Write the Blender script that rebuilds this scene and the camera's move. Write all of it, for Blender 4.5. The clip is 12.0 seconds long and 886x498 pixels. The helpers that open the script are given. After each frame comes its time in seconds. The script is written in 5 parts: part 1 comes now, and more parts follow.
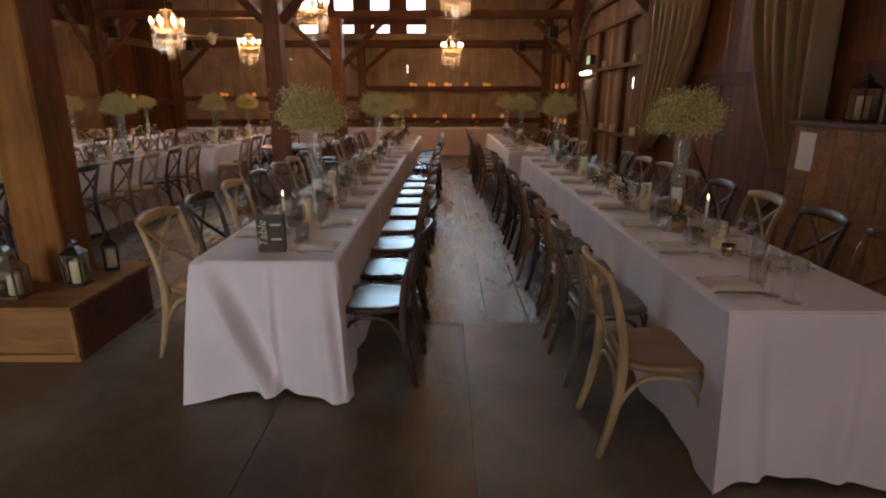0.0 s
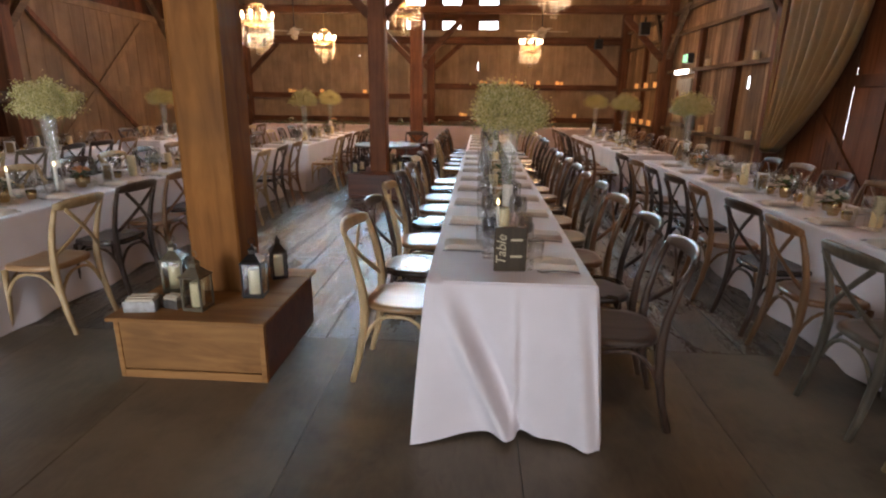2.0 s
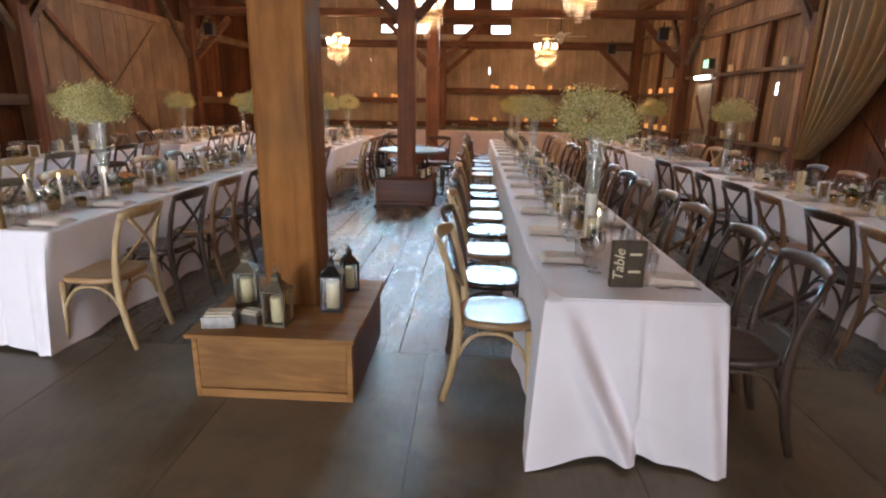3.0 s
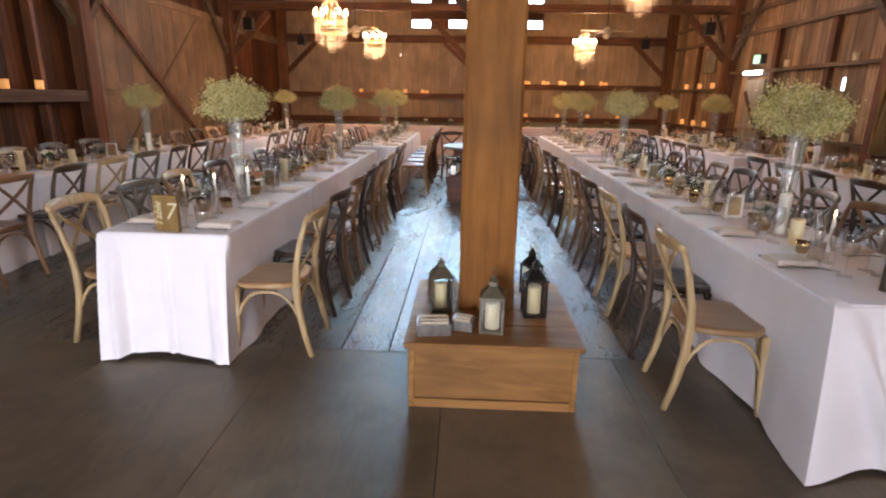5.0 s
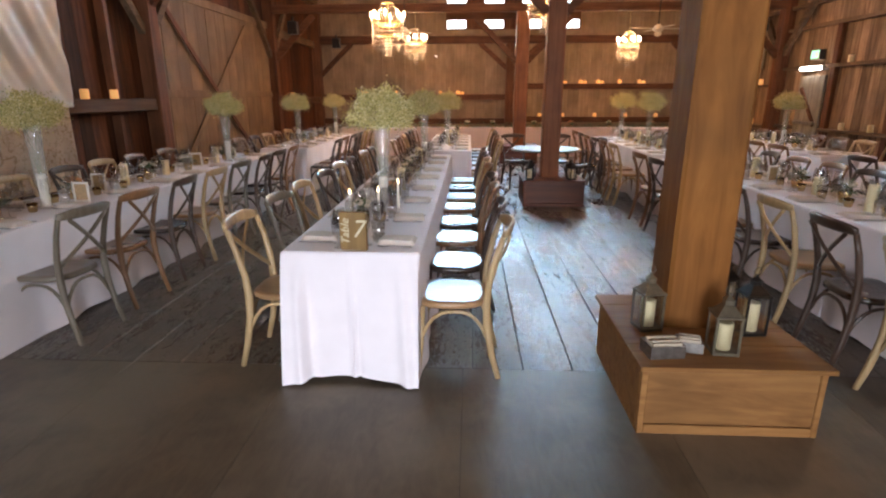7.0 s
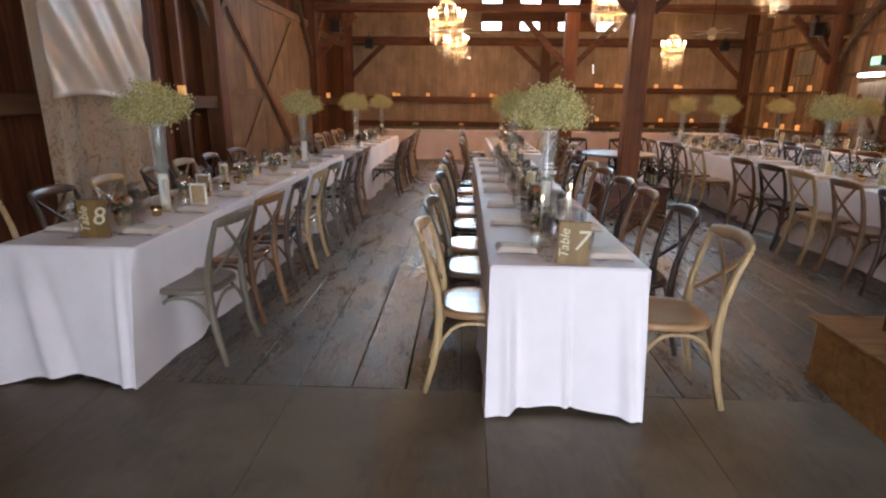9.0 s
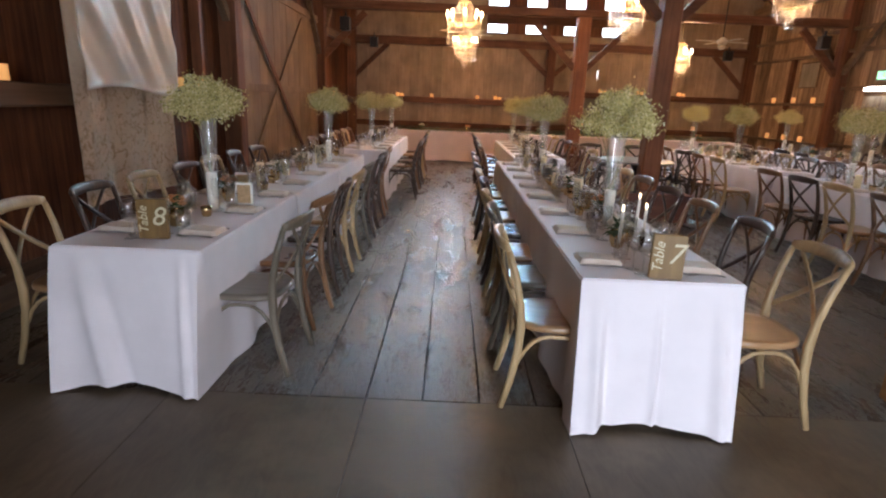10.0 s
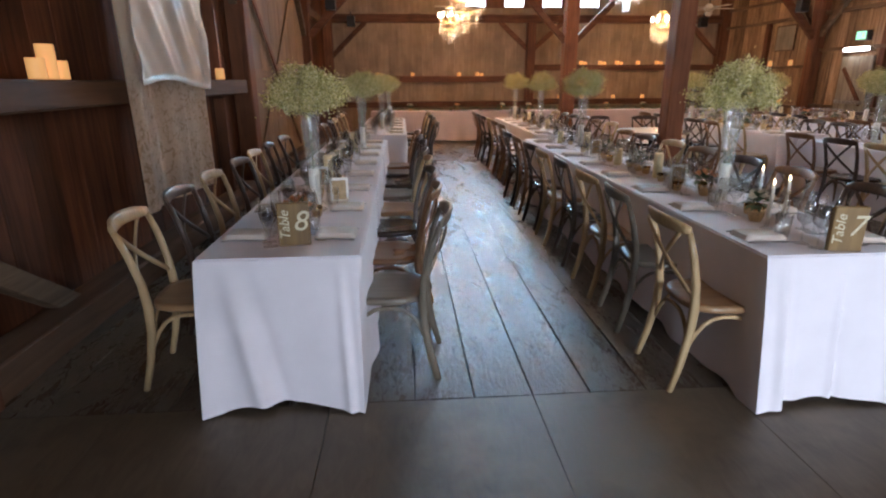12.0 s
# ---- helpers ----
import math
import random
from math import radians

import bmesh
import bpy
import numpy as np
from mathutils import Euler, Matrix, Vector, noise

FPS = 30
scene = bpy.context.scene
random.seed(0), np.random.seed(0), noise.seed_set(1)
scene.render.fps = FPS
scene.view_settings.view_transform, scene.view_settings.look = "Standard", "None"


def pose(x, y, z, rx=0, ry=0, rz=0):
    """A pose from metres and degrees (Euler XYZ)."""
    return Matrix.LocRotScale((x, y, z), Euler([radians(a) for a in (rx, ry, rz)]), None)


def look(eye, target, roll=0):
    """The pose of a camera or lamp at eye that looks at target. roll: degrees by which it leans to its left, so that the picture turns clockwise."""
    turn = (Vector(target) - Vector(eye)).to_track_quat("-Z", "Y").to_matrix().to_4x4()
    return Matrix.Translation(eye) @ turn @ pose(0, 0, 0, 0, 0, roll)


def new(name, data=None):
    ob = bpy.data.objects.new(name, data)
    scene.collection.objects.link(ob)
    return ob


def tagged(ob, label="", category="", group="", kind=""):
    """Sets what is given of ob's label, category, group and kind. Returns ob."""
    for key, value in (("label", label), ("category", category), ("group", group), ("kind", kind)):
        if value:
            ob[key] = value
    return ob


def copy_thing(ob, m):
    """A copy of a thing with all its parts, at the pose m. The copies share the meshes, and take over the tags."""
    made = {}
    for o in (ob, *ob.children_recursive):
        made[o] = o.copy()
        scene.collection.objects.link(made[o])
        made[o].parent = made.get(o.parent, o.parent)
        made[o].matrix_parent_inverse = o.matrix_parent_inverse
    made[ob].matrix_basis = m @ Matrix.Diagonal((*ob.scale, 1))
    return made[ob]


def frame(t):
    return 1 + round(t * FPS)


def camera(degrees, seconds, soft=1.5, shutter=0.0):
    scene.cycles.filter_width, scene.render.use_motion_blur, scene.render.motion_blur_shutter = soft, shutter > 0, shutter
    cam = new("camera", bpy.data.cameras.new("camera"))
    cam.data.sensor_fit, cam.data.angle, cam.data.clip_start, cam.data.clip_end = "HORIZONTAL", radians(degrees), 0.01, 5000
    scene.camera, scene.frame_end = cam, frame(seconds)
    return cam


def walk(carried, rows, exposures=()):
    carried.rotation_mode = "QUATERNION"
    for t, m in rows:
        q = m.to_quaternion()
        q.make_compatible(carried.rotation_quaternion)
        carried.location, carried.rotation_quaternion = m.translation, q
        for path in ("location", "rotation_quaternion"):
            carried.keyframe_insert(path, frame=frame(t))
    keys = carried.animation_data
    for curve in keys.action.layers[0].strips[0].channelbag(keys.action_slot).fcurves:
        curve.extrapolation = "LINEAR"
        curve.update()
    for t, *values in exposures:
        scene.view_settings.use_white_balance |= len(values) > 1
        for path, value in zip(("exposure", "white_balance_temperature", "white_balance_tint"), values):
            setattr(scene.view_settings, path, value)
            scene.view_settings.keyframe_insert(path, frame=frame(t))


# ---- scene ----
cam = camera(79.0, 12.0, soft=2.2)
PATH = [
    (0, 0.994, 0.459, 1.576, 0.17, -15.72, 0.03),
    (0.5, 0.725, 0.579, 1.567, 2.62, -15.28, -0.82),
    (1, 0.472, 0.730, 1.565, 3.90, -15.95, 0.84),
    (1.5, 0.157, 0.802, 1.561, 3.71, -16.27, 0.60),
    (2, -0.113, 0.846, 1.556, 3.63, -15.87, 0.73),
    (2.5, -0.403, 0.937, 1.558, 3.38, -15.85, 0.23),
    (3, -0.658, 0.959, 1.558, 2.98, -15.48, 1.01),
    (3.5, -0.997, 0.941, 1.562, 2.20, -15.89, 0.76),
    (5.5, -2.099, 1.069, 1.540, 2.43, -15.87, 0.97),
    (6, -2.386, 1.111, 1.561, 2.89, -14.46, 0.95),
    (6.5, -2.650, 1.141, 1.568, 3.89, -14.74, 1.46),
    (7, -2.927, 1.148, 1.582, 2.77, -15.92, -0.07),
    (7.5, -3.226, 1.218, 1.568, 2.96, -15.06, -0.11),
    (9.5, -4.352, 1.509, 1.525, 1.35, -15.60, 1.44),
    (10, -4.596, 1.549, 1.530, 0.43, -15.41, 2.34),
    (10.5, -4.871, 1.566, 1.539, -1.31, -16.77, 1.25),
    (11, -5.111, 1.646, 1.528, -1.49, -16.24, 0.05),
    (11.5, -5.351, 1.709, 1.546, -2.40, -16.47, 1.47),
    (12, -5.619, 1.717, 1.540, -4.18, -17.55, -0.24),
]
walk(cam, [(t, pose(x, y, z, 90 + pitch, 0, yaw) @ pose(0, 0, 0, 0, 0, roll)) for t, x, y, z, yaw, pitch, roll in PATH],
     [(0.0, -0.72, 7130, 22), (1.0, -0.45, 6830, 18), (2.5, 0.24, 6630, 16), (3.5, 0.34, 6530, 16), (5.5, 0.5, 6730, 20), (7.5, 0.32, 6530, 18), (9.5, 0.25, 6330, 17), (12.0, 0.25, 5930, 15)])

# ---------------------------------------------------------------- plan
X_L, X_R, Y_B, Y_F = -7.86, 4.42, -2.6, 18.9      # inner faces of the four walls
X_C = -1.70                                     # line of the middle posts
EAVE, RIDGE = 4.7, 8.8
BENTS = (4.05, 9.5, 14.75)
DOOR_B = (-4.4, -2.1, 2.9)                      # barn door behind the walk: x from, x to, height

# ---------------------------------------------------------------- light
world = bpy.data.worlds.new("sky")
scene.world = world
world.use_nodes = True
wn = world.node_tree.nodes
sky = wn.new("ShaderNodeTexSky")
sky.sky_type, sky.sun_disc, sky.sun_elevation, sky.sun_rotation = "NISHITA", False, radians(50), radians(200)
wn["Background"].inputs["Strength"].default_value = 0.12
world.node_tree.links.new(sky.outputs[0], wn["Background"].inputs["Color"])


def lamp(name, kind, matrix, energy, colour, **more):
    data = bpy.data.lights.new(name, kind)
    data.energy, data.color = energy, colour
    for key, value in more.items():
        if key == "size":
            data.shape, data.size, data.size_y = "RECTANGLE", value[0], value[1]
        elif key == "soft":
            data.shadow_soft_size = value
        elif key == "spread":
            data.spread = value
        elif key == "angle":
            data.angle = value
    ob = new(name, data)
    ob.matrix_world = matrix
    return ob


lamp("sun", "SUN", look((-9, -20, 30), (0, 0, 0)), 1.2, (1.0, 0.95, 0.88), angle=radians(12))
lamp("door_daylight", "AREA", look(((DOOR_B[0] + DOOR_B[1]) / 2, Y_B - 2.6, 1.75), ((DOOR_B[0] + DOOR_B[1]) / 2, 5, 1.2)), 750, (0.82, 0.92, 1.0), size=(3.0, 2.9))
# unseen lamp added behind the walk to brighten the right-hand tables
lamp("right_fill_light", "AREA", look((3.25, Y_B - 0.4, 1.75), (3.25, 5, 1.0)), 75, (1.0, 0.93, 0.9), size=(1.9, 1.6))
lamp("gable_daylight", "AREA", look((X_C - 0.05, Y_F + 0.55, 5.15), (X_C - 0.05, 5, 0.6)), 980, (0.42, 0.77, 1.0), size=(5.2, 3.8), spread=radians(75))


# ---------------------------------------------------------------- materials
def mat(name, base, rough=0.6, metal=0.0):
    m = bpy.data.materials.new(name)
    m.use_nodes = True
    b = m.node_tree.nodes["Principled BSDF"]
    b.inputs["Base Color"].default_value = (*base, 1)
    b.inputs["Roughness"].default_value = rough
    b.inputs["Metallic"].default_value = metal
    return m, m.node_tree.nodes, m.node_tree.links, b


def noise_node(nodes, links, vec, scale, detail=4.0, rough=0.55, distortion=0.0):
    n = nodes.new("ShaderNodeTexNoise")
    n.inputs["Scale"].default_value, n.inputs["Detail"].default_value = scale, detail
    n.inputs["Roughness"].default_value, n.inputs["Distortion"].default_value = rough, distortion
    if vec is not None:
        links.new(vec, n.inputs["Vector"])
    return n


def ramp(nodes, links, fac, stops):
    r = nodes.new("ShaderNodeValToRGB")
    while len(r.color_ramp.elements) < len(stops):
        r.color_ramp.elements.new(0.5)
    for e, (p, c) in zip(r.color_ramp.elements, stops):
        e.position, e.color = p, (*c, 1)
    links.new(fac, r.inputs[0])
    return r


def mixed(nodes, links, a, b, fac, mode="MIX"):
    m = nodes.new("ShaderNodeMix")
    m.data_type, m.blend_type = "RGBA", mode
    for sock, v in ((m.inputs[0], fac), (m.inputs[6], a), (m.inputs[7], b)):
        if isinstance(v, bpy.types.NodeSocket):
            links.new(v, sock)
        elif isinstance(v, (int, float)):
            sock.default_value = v
        else:
            sock.default_value = (*v, 1)
    return m.outputs[2]


def wood(name, dark, light, rough=0.6, axis=2, grain=22.0, vary=0.35, bump=0.25, gloss_var=0.15, stain=None, world_space=True, stretch=0.06, waver=0.6):
    """Sawn timber: grain drawn out along one axis, patches, and a shift of tone from piece to piece."""
    m, n, l, b = mat(name, light, rough)
    if rough >= 0.6:
        b.inputs["Specular IOR Level"].default_value = 0.2      # dry, unfinished timber
    geo = n.new("ShaderNodeNewGeometry") if world_space else n.new("ShaderNodeTexCoord")
    src = geo.outputs["Position"] if world_space else geo.outputs["Object"]
    info = n.new("ShaderNodeObjectInfo")
    add = n.new("ShaderNodeVectorMath")
    add.operation = "MULTIPLY_ADD"
    rnd = n.new("ShaderNodeCombineXYZ")
    for i in range(3):
        l.new(info.outputs["Random"], rnd.inputs[i])
    l.new(rnd.outputs[0], add.inputs[0])
    add.inputs[1].default_value = (17.3, 29.1, 41.7)
    l.new(src, add.inputs[2])
    mp = n.new("ShaderNodeMapping")
    s = [1.0, 1.0, 1.0]
    s[axis] = stretch
    mp.inputs["Scale"].default_value = s
    l.new(add.outputs[0], mp.inputs["Vector"])
    fine = noise_node(n, l, mp.outputs[0], grain, 6.0, 0.6, waver)
    broad = noise_node(n, l, add.outputs[0], 1.7, 3.0)
    col = ramp(n, l, fine.outputs["Fac"], ((0.28, dark), (0.72, light)))
    tone = n.new("ShaderNodeMapRange")
    tone.inputs["To Min"].default_value, tone.inputs["To Max"].default_value = 1.0 - vary, 1.0 + vary
    l.new(info.outputs["Random"], tone.inputs["Value"])
    patch = n.new("ShaderNodeMapRange")
    patch.inputs["From Min"].default_value, patch.inputs["From Max"].default_value = 0.3, 0.7
    patch.inputs["To Min"].default_value, patch.inputs["To Max"].default_value = 0.7, 1.2
    l.new(broad.outputs["Fac"], patch.inputs["Value"])
    mul = n.new("ShaderNodeMath")
    mul.operation = "MULTIPLY"
    l.new(tone.outputs[0], mul.inputs[0])
    l.new(patch.outputs[0], mul.inputs[1])
    grey = n.new("ShaderNodeCombineColor")
    for i in range(3):
        l.new(mul.outputs[0], grey.inputs[i])
    out = mixed(n, l, col.outputs[0], grey.outputs[0], 1.0, "MULTIPLY")
    if stain:
        sp = noise_node(n, l, src, 0.9, 5.0, 0.65)
        fac = ramp(n, l, sp.outputs["Fac"], ((0.48, (0, 0, 0)), (0.62, (1, 1, 1))))
        out = mixed(n, l, out, stain, fac.outputs[0])
    l.new(out, b.inputs["Base Color"])
    rg = n.new("ShaderNodeMapRange")
    rg.inputs["To Min"].default_value, rg.inputs["To Max"].default_value = max(0.05, rough - gloss_var), min(1, rough + gloss_var)
    l.new(broad.outputs["Fac"], rg.inputs["Value"])
    l.new(rg.outputs[0], b.inputs["Roughness"])
    bp = n.new("ShaderNodeBump")
    bp.inputs["Strength"].default_value, bp.inputs["Distance"].default_value = bump, 0.01
    l.new(fine.outputs["Fac"], bp.inputs["Height"])
    l.new(bp.outputs[0], b.inputs["Normal"])
    return m


def cloth_mat(name, base, scale=900.0, rough=0.85, stain=None):
    m, n, l, b = mat(name, base, rough)
    geo = n.new("ShaderNodeNewGeometry")
    weave = noise_node(n, l, geo.outputs["Position"], scale * 0.3, 2.0)
    broad = noise_node(n, l, geo.outputs["Position"], 3.0, 3.0)
    col = ramp(n, l, broad.outputs["Fac"], ((0.3, tuple(c * 0.9 for c in base)), (0.7, base)))
    out = col.outputs[0]
    if stain:
        sp = noise_node(n, l, geo.outputs["Position"], 9.0, 5.0, 0.7)
        fac = ramp(n, l, sp.outputs["Fac"], ((0.52, (0, 0, 0)), (0.66, (0.55, 0.55, 0.55))))
        out = mixed(n, l, out, stain, fac.outputs[0])
    l.new(out, b.inputs["Base Color"])
    b.inputs["Sheen Weight"].default_value = 0.15
    bp = n.new("ShaderNodeBump")
    bp.inputs["Strength"].default_value, bp.inputs["Distance"].default_value = 0.15, 0.002
    l.new(weave.outputs["Fac"], bp.inputs["Height"])
    l.new(bp.outputs[0], b.inputs["Normal"])
    return m


def lace_mat(name, base, pattern, below):
    """Linen whose lower part carries a mottled printed border."""
    m = cloth_mat(name, base, 500)
    n, l = m.node_tree.nodes, m.node_tree.links
    b = n["Principled BSDF"]
    old = b.inputs["Base Color"].links[0].from_socket
    geo = n.new("ShaderNodeNewGeometry")
    sep = n.new("ShaderNodeSeparateXYZ")
    l.new(geo.outputs["Position"], sep.inputs[0])
    band = n.new("ShaderNodeMapRange")
    band.inputs["From Min"].default_value, band.inputs["From Max"].default_value = below, below - 0.25
    l.new(sep.outputs["Z"], band.inputs["Value"])
    spots = noise_node(n, l, geo.outputs["Position"], 16.0, 5.0, 0.7, 1.0)
    mask = ramp(n, l, spots.outputs["Fac"], ((0.5, (0.25, 0.25, 0.25)), (0.62, (0.85, 0.85, 0.85))))
    mul = n.new("ShaderNodeMath")
    mul.operation = "MULTIPLY"
    l.new(band.outputs[0], mul.inputs[0])
    l.new(mask.outputs[0], mul.inputs[1])
    l.new(mixed(n, l, old, pattern, mul.outputs[0]), b.inputs["Base Color"])
    return m


def glass_mat(name, tint=(0.985, 0.99, 0.985), rough=0.02, strength=1.0):
    m = bpy.data.materials.new(name)
    m.use_nodes = True
    n, l = m.node_tree.nodes, m.node_tree.links
    n.remove(n["Principled BSDF"])
    tr = n.new("ShaderNodeBsdfTransparent")
    tr.inputs[0].default_value = (*tint, 1)
    gl = n.new("ShaderNodeBsdfGlossy")
    gl.inputs["Roughness"].default_value = rough
    lw = n.new("ShaderNodeLayerWeight")
    lw.inputs["Blend"].default_value = 0.5
    pw = n.new("ShaderNodeMath")
    pw.operation = "POWER"
    pw.inputs[1].default_value = 3.0
    l.new(lw.outputs["Facing"], pw.inputs[0])
    fr = n.new("ShaderNodeMath")
    fr.operation = "MULTIPLY_ADD"
    fr.inputs[1].default_value, fr.inputs[2].default_value = 0.65, 0.1
    l.new(pw.outputs[0], fr.inputs[0])
    mx = n.new("ShaderNodeMixShader")
    l.new(fr.outputs[0], mx.inputs[0])
    l.new(tr.outputs[0], mx.inputs[1])
    l.new(gl.outputs[0], mx.inputs[2])
    l.new(mx.outputs[0], n["Material Output"].inputs["Surface"])
    return m


def frosted(name, white=0.1):
    m = glass_mat(name, rough=0.04)
    n, l = m.node_tree.nodes, m.node_tree.links
    out = n["Material Output"].inputs["Surface"]
    clear = out.links[0].from_socket
    df = n.new("ShaderNodeBsdfDiffuse")
    df.inputs[0].default_value = (0.85, 0.84, 0.8, 1)
    mx = n.new("ShaderNodeMixShader")
    mx.inputs[0].default_value = white
    l.new(clear, mx.inputs[1])
    l.new(df.outputs[0], mx.inputs[2])
    l.new(mx.outputs[0], out)
    return m


def glow(name, colour, strength):
    m, n, l, b = mat(name, colour, 0.5)
    b.inputs["Emission Color"].default_value = (*colour, 1)
    b.inputs["Emission Strength"].default_value = strength
    return m


def grained(name, base, rough=0.5, metal=0.0, scale=40.0, amount=0.25, bump=0.1):
    """A plain material with mottling and slight relief."""
    m, n, l, b = mat(name, base, rough, metal)
    tc = n.new("ShaderNodeTexCoord")
    a = noise_node(n, l, tc.outputs["Object"], scale, 4.0)
    c = ramp(n, l, a.outputs["Fac"], ((0.3, tuple(v * (1 - amount) for v in base)), (0.7, tuple(min(1, v * (1 + amount)) for v in base))))
    l.new(c.outputs[0], b.inputs["Base Color"])
    bp = n.new("ShaderNodeBump")
    bp.inputs["Strength"].default_value, bp.inputs["Distance"].default_value = bump, 0.005
    l.new(a.outputs["Fac"], bp.inputs["Height"])
    l.new(bp.outputs[0], b.inputs["Normal"])
    return m


M_FLOOR = wood("floor_planks", (0.08, 0.061, 0.045), (0.145, 0.112, 0.082), 0.3, 1, 15, 0.16, 0.4, 0.06, stain=(0.155, 0.117, 0.076), stretch=0.22, waver=1.6)
M_FLOOR_NEAR = wood("matt_floor_planks", (0.112, 0.084, 0.054), (0.158, 0.12, 0.079), 0.46, 1, 15, 0.04, 0.18, 0.08, stain=(0.185, 0.142, 0.093), stretch=0.3, waver=1.6)
def worn_gloss(m, low, high, ridge):
    """Old varnish rubbed through along the grain: gloss that breaks up, and raised growth rings."""
    n, l = m.node_tree.nodes, m.node_tree.links
    b = n["Principled BSDF"]
    geo = n.new("ShaderNodeNewGeometry")
    mp = n.new("ShaderNodeMapping")
    mp.inputs["Scale"].default_value = (1.0, 0.3, 1.0)
    l.new(geo.outputs["Position"], mp.inputs["Vector"])
    rings = noise_node(n, l, mp.outputs[0], 26.0, 5.0, 0.7, 2.2)
    wear = noise_node(n, l, mp.outputs[0], 5.0, 4.0, 0.65, 0.8)
    add = n.new("ShaderNodeMath")
    add.operation = "MULTIPLY_ADD"
    add.inputs[1].default_value = 0.5
    half = n.new("ShaderNodeMath")
    half.operation = "MULTIPLY"
    half.inputs[1].default_value = 0.5
    l.new(wear.outputs["Fac"], half.inputs[0])
    l.new(rings.outputs["Fac"], add.inputs[0])
    l.new(half.outputs[0], add.inputs[2])
    rg = n.new("ShaderNodeMapRange")
    rg.inputs["From Min"].default_value, rg.inputs["From Max"].default_value = 0.38, 0.62
    rg.inputs["To Min"].default_value, rg.inputs["To Max"].default_value = low, high
    l.new(add.outputs[0], rg.inputs["Value"])
    l.new(rg.outputs[0], b.inputs["Roughness"])
    old = b.inputs["Normal"].links[0].from_socket
    bp = n.new("ShaderNodeBump")
    bp.inputs["Strength"].default_value, bp.inputs["Distance"].default_value = ridge, 0.012
    l.new(rings.outputs["Fac"], bp.inputs["Height"])
    l.new(old, bp.inputs["Normal"])
    l.new(bp.outputs[0], b.inputs["Normal"])


worn_gloss(M_FLOOR, 0.18, 0.43, 0.5)
M_SUB = grained("subfloor", (0.035, 0.027, 0.02), 0.9)
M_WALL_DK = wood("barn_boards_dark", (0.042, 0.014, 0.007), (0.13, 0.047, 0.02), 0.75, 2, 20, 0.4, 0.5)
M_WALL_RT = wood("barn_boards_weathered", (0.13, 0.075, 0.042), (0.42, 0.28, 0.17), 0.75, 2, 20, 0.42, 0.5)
M_WALL_FAR = wood("barn_boards_tan", (0.24, 0.16, 0.098), (0.33, 0.23, 0.148), 0.7, 2, 14, 0.08, 0.2)
M_BEAM = wood("old_beam", (0.075, 0.028, 0.014), (0.18, 0.075, 0.036), 0.7, 2, 14, 0.25, 0.5)
M_BEAM_X = wood("old_beam_cross", (0.065, 0.026, 0.013), (0.16, 0.07, 0.036), 0.7, 0, 14, 0.25, 0.5)
M_BEAM_Y = wood("old_girt", (0.09, 0.055, 0.033), (0.21, 0.14, 0.085), 0.75, 1, 14, 0.25, 0.5)
M_POST = wood("hewn_post", (0.16, 0.056, 0.011), (0.275, 0.112, 0.025), 0.7, 2, 9, 0.08, 0.5, stretch=0.14, waver=1.2)
M_POST_RED = wood("hewn_post_reddish", (0.12, 0.04, 0.018), (0.22, 0.088, 0.04), 0.6, 2, 13, 0.1, 0.45)
M_BOX = wood("pine_boards", (0.19, 0.08, 0.024), (0.37, 0.18, 0.06), 0.6, 0, 11, 0.2, 0.35, stretch=0.12, waver=1.4)
# stain of the far boxes; also painted shade on the near box's right side
M_BOX_DK = wood("stained_and_shaded_boards", (0.075, 0.022, 0.01), (0.16, 0.05, 0.022), 0.5, 0, 14, 0.15, 0.3)
M_DOOR = wood("barn_door_boards", (0.17, 0.108, 0.064), (0.25, 0.165, 0.1), 0.7, 2, 14, 0.1, 0.25)
M_DOOR_GREY = wood("grey_door_boards", (0.2, 0.17, 0.13), (0.33, 0.29, 0.23), 0.7, 2, 14, 0.15, 0.3)
M_ROOF = wood("roof_boards", (0.05, 0.025, 0.014), (0.14, 0.08, 0.045), 0.8, 1, 14, 0.3, 0.4)
M_LEDGE = wood("ledge_timber", (0.07, 0.036, 0.02), (0.15, 0.083, 0.048), 0.7, 1, 12, 0.15, 0.5)
M_CLOTH = cloth_mat("table_linen", (0.83, 0.77, 0.79))
M_CLOTH_FAR = cloth_mat("head_table_linen", (0.72, 0.56, 0.52))
M_NAPKIN = cloth_mat("napkin_linen", (0.66, 0.55, 0.46))
M_CURTAIN = lace_mat("linen_drape", (0.86, 0.7, 0.52), (0.42, 0.25, 0.12), 1.75)
M_SATIN = cloth_mat("cream_satin", (0.86, 0.76, 0.65), 700, 0.32)
M_SHEER = cloth_mat("grey_gold_drape", (0.52, 0.36, 0.18), 500, 0.36)
M_GLASS = glass_mat("clear_glass")
M_VASE = frosted("vase_glass", 0.13)
M_PANE = glass_mat("window_glass", (0.97, 0.98, 1.0))
M_STEEL = grained("cutlery_steel", (0.2, 0.185, 0.17), 0.3, 1.0, 60, 0.1, 0.02)
M_DARKMETAL = grained("dark_metal", (0.035, 0.03, 0.026), 0.4, 0.8)
M_TIN = grained("galvanised_tin", (0.3, 0.28, 0.26), 0.35, 0.9, 25, 0.3)
M_GOLD = grained("mercury_gold", (0.6, 0.45, 0.24), 0.2, 1.0, 90, 0.35, 0.3)
M_BRONZE = grained("aged_bronze", (0.15, 0.125, 0.085), 0.45, 0.6)
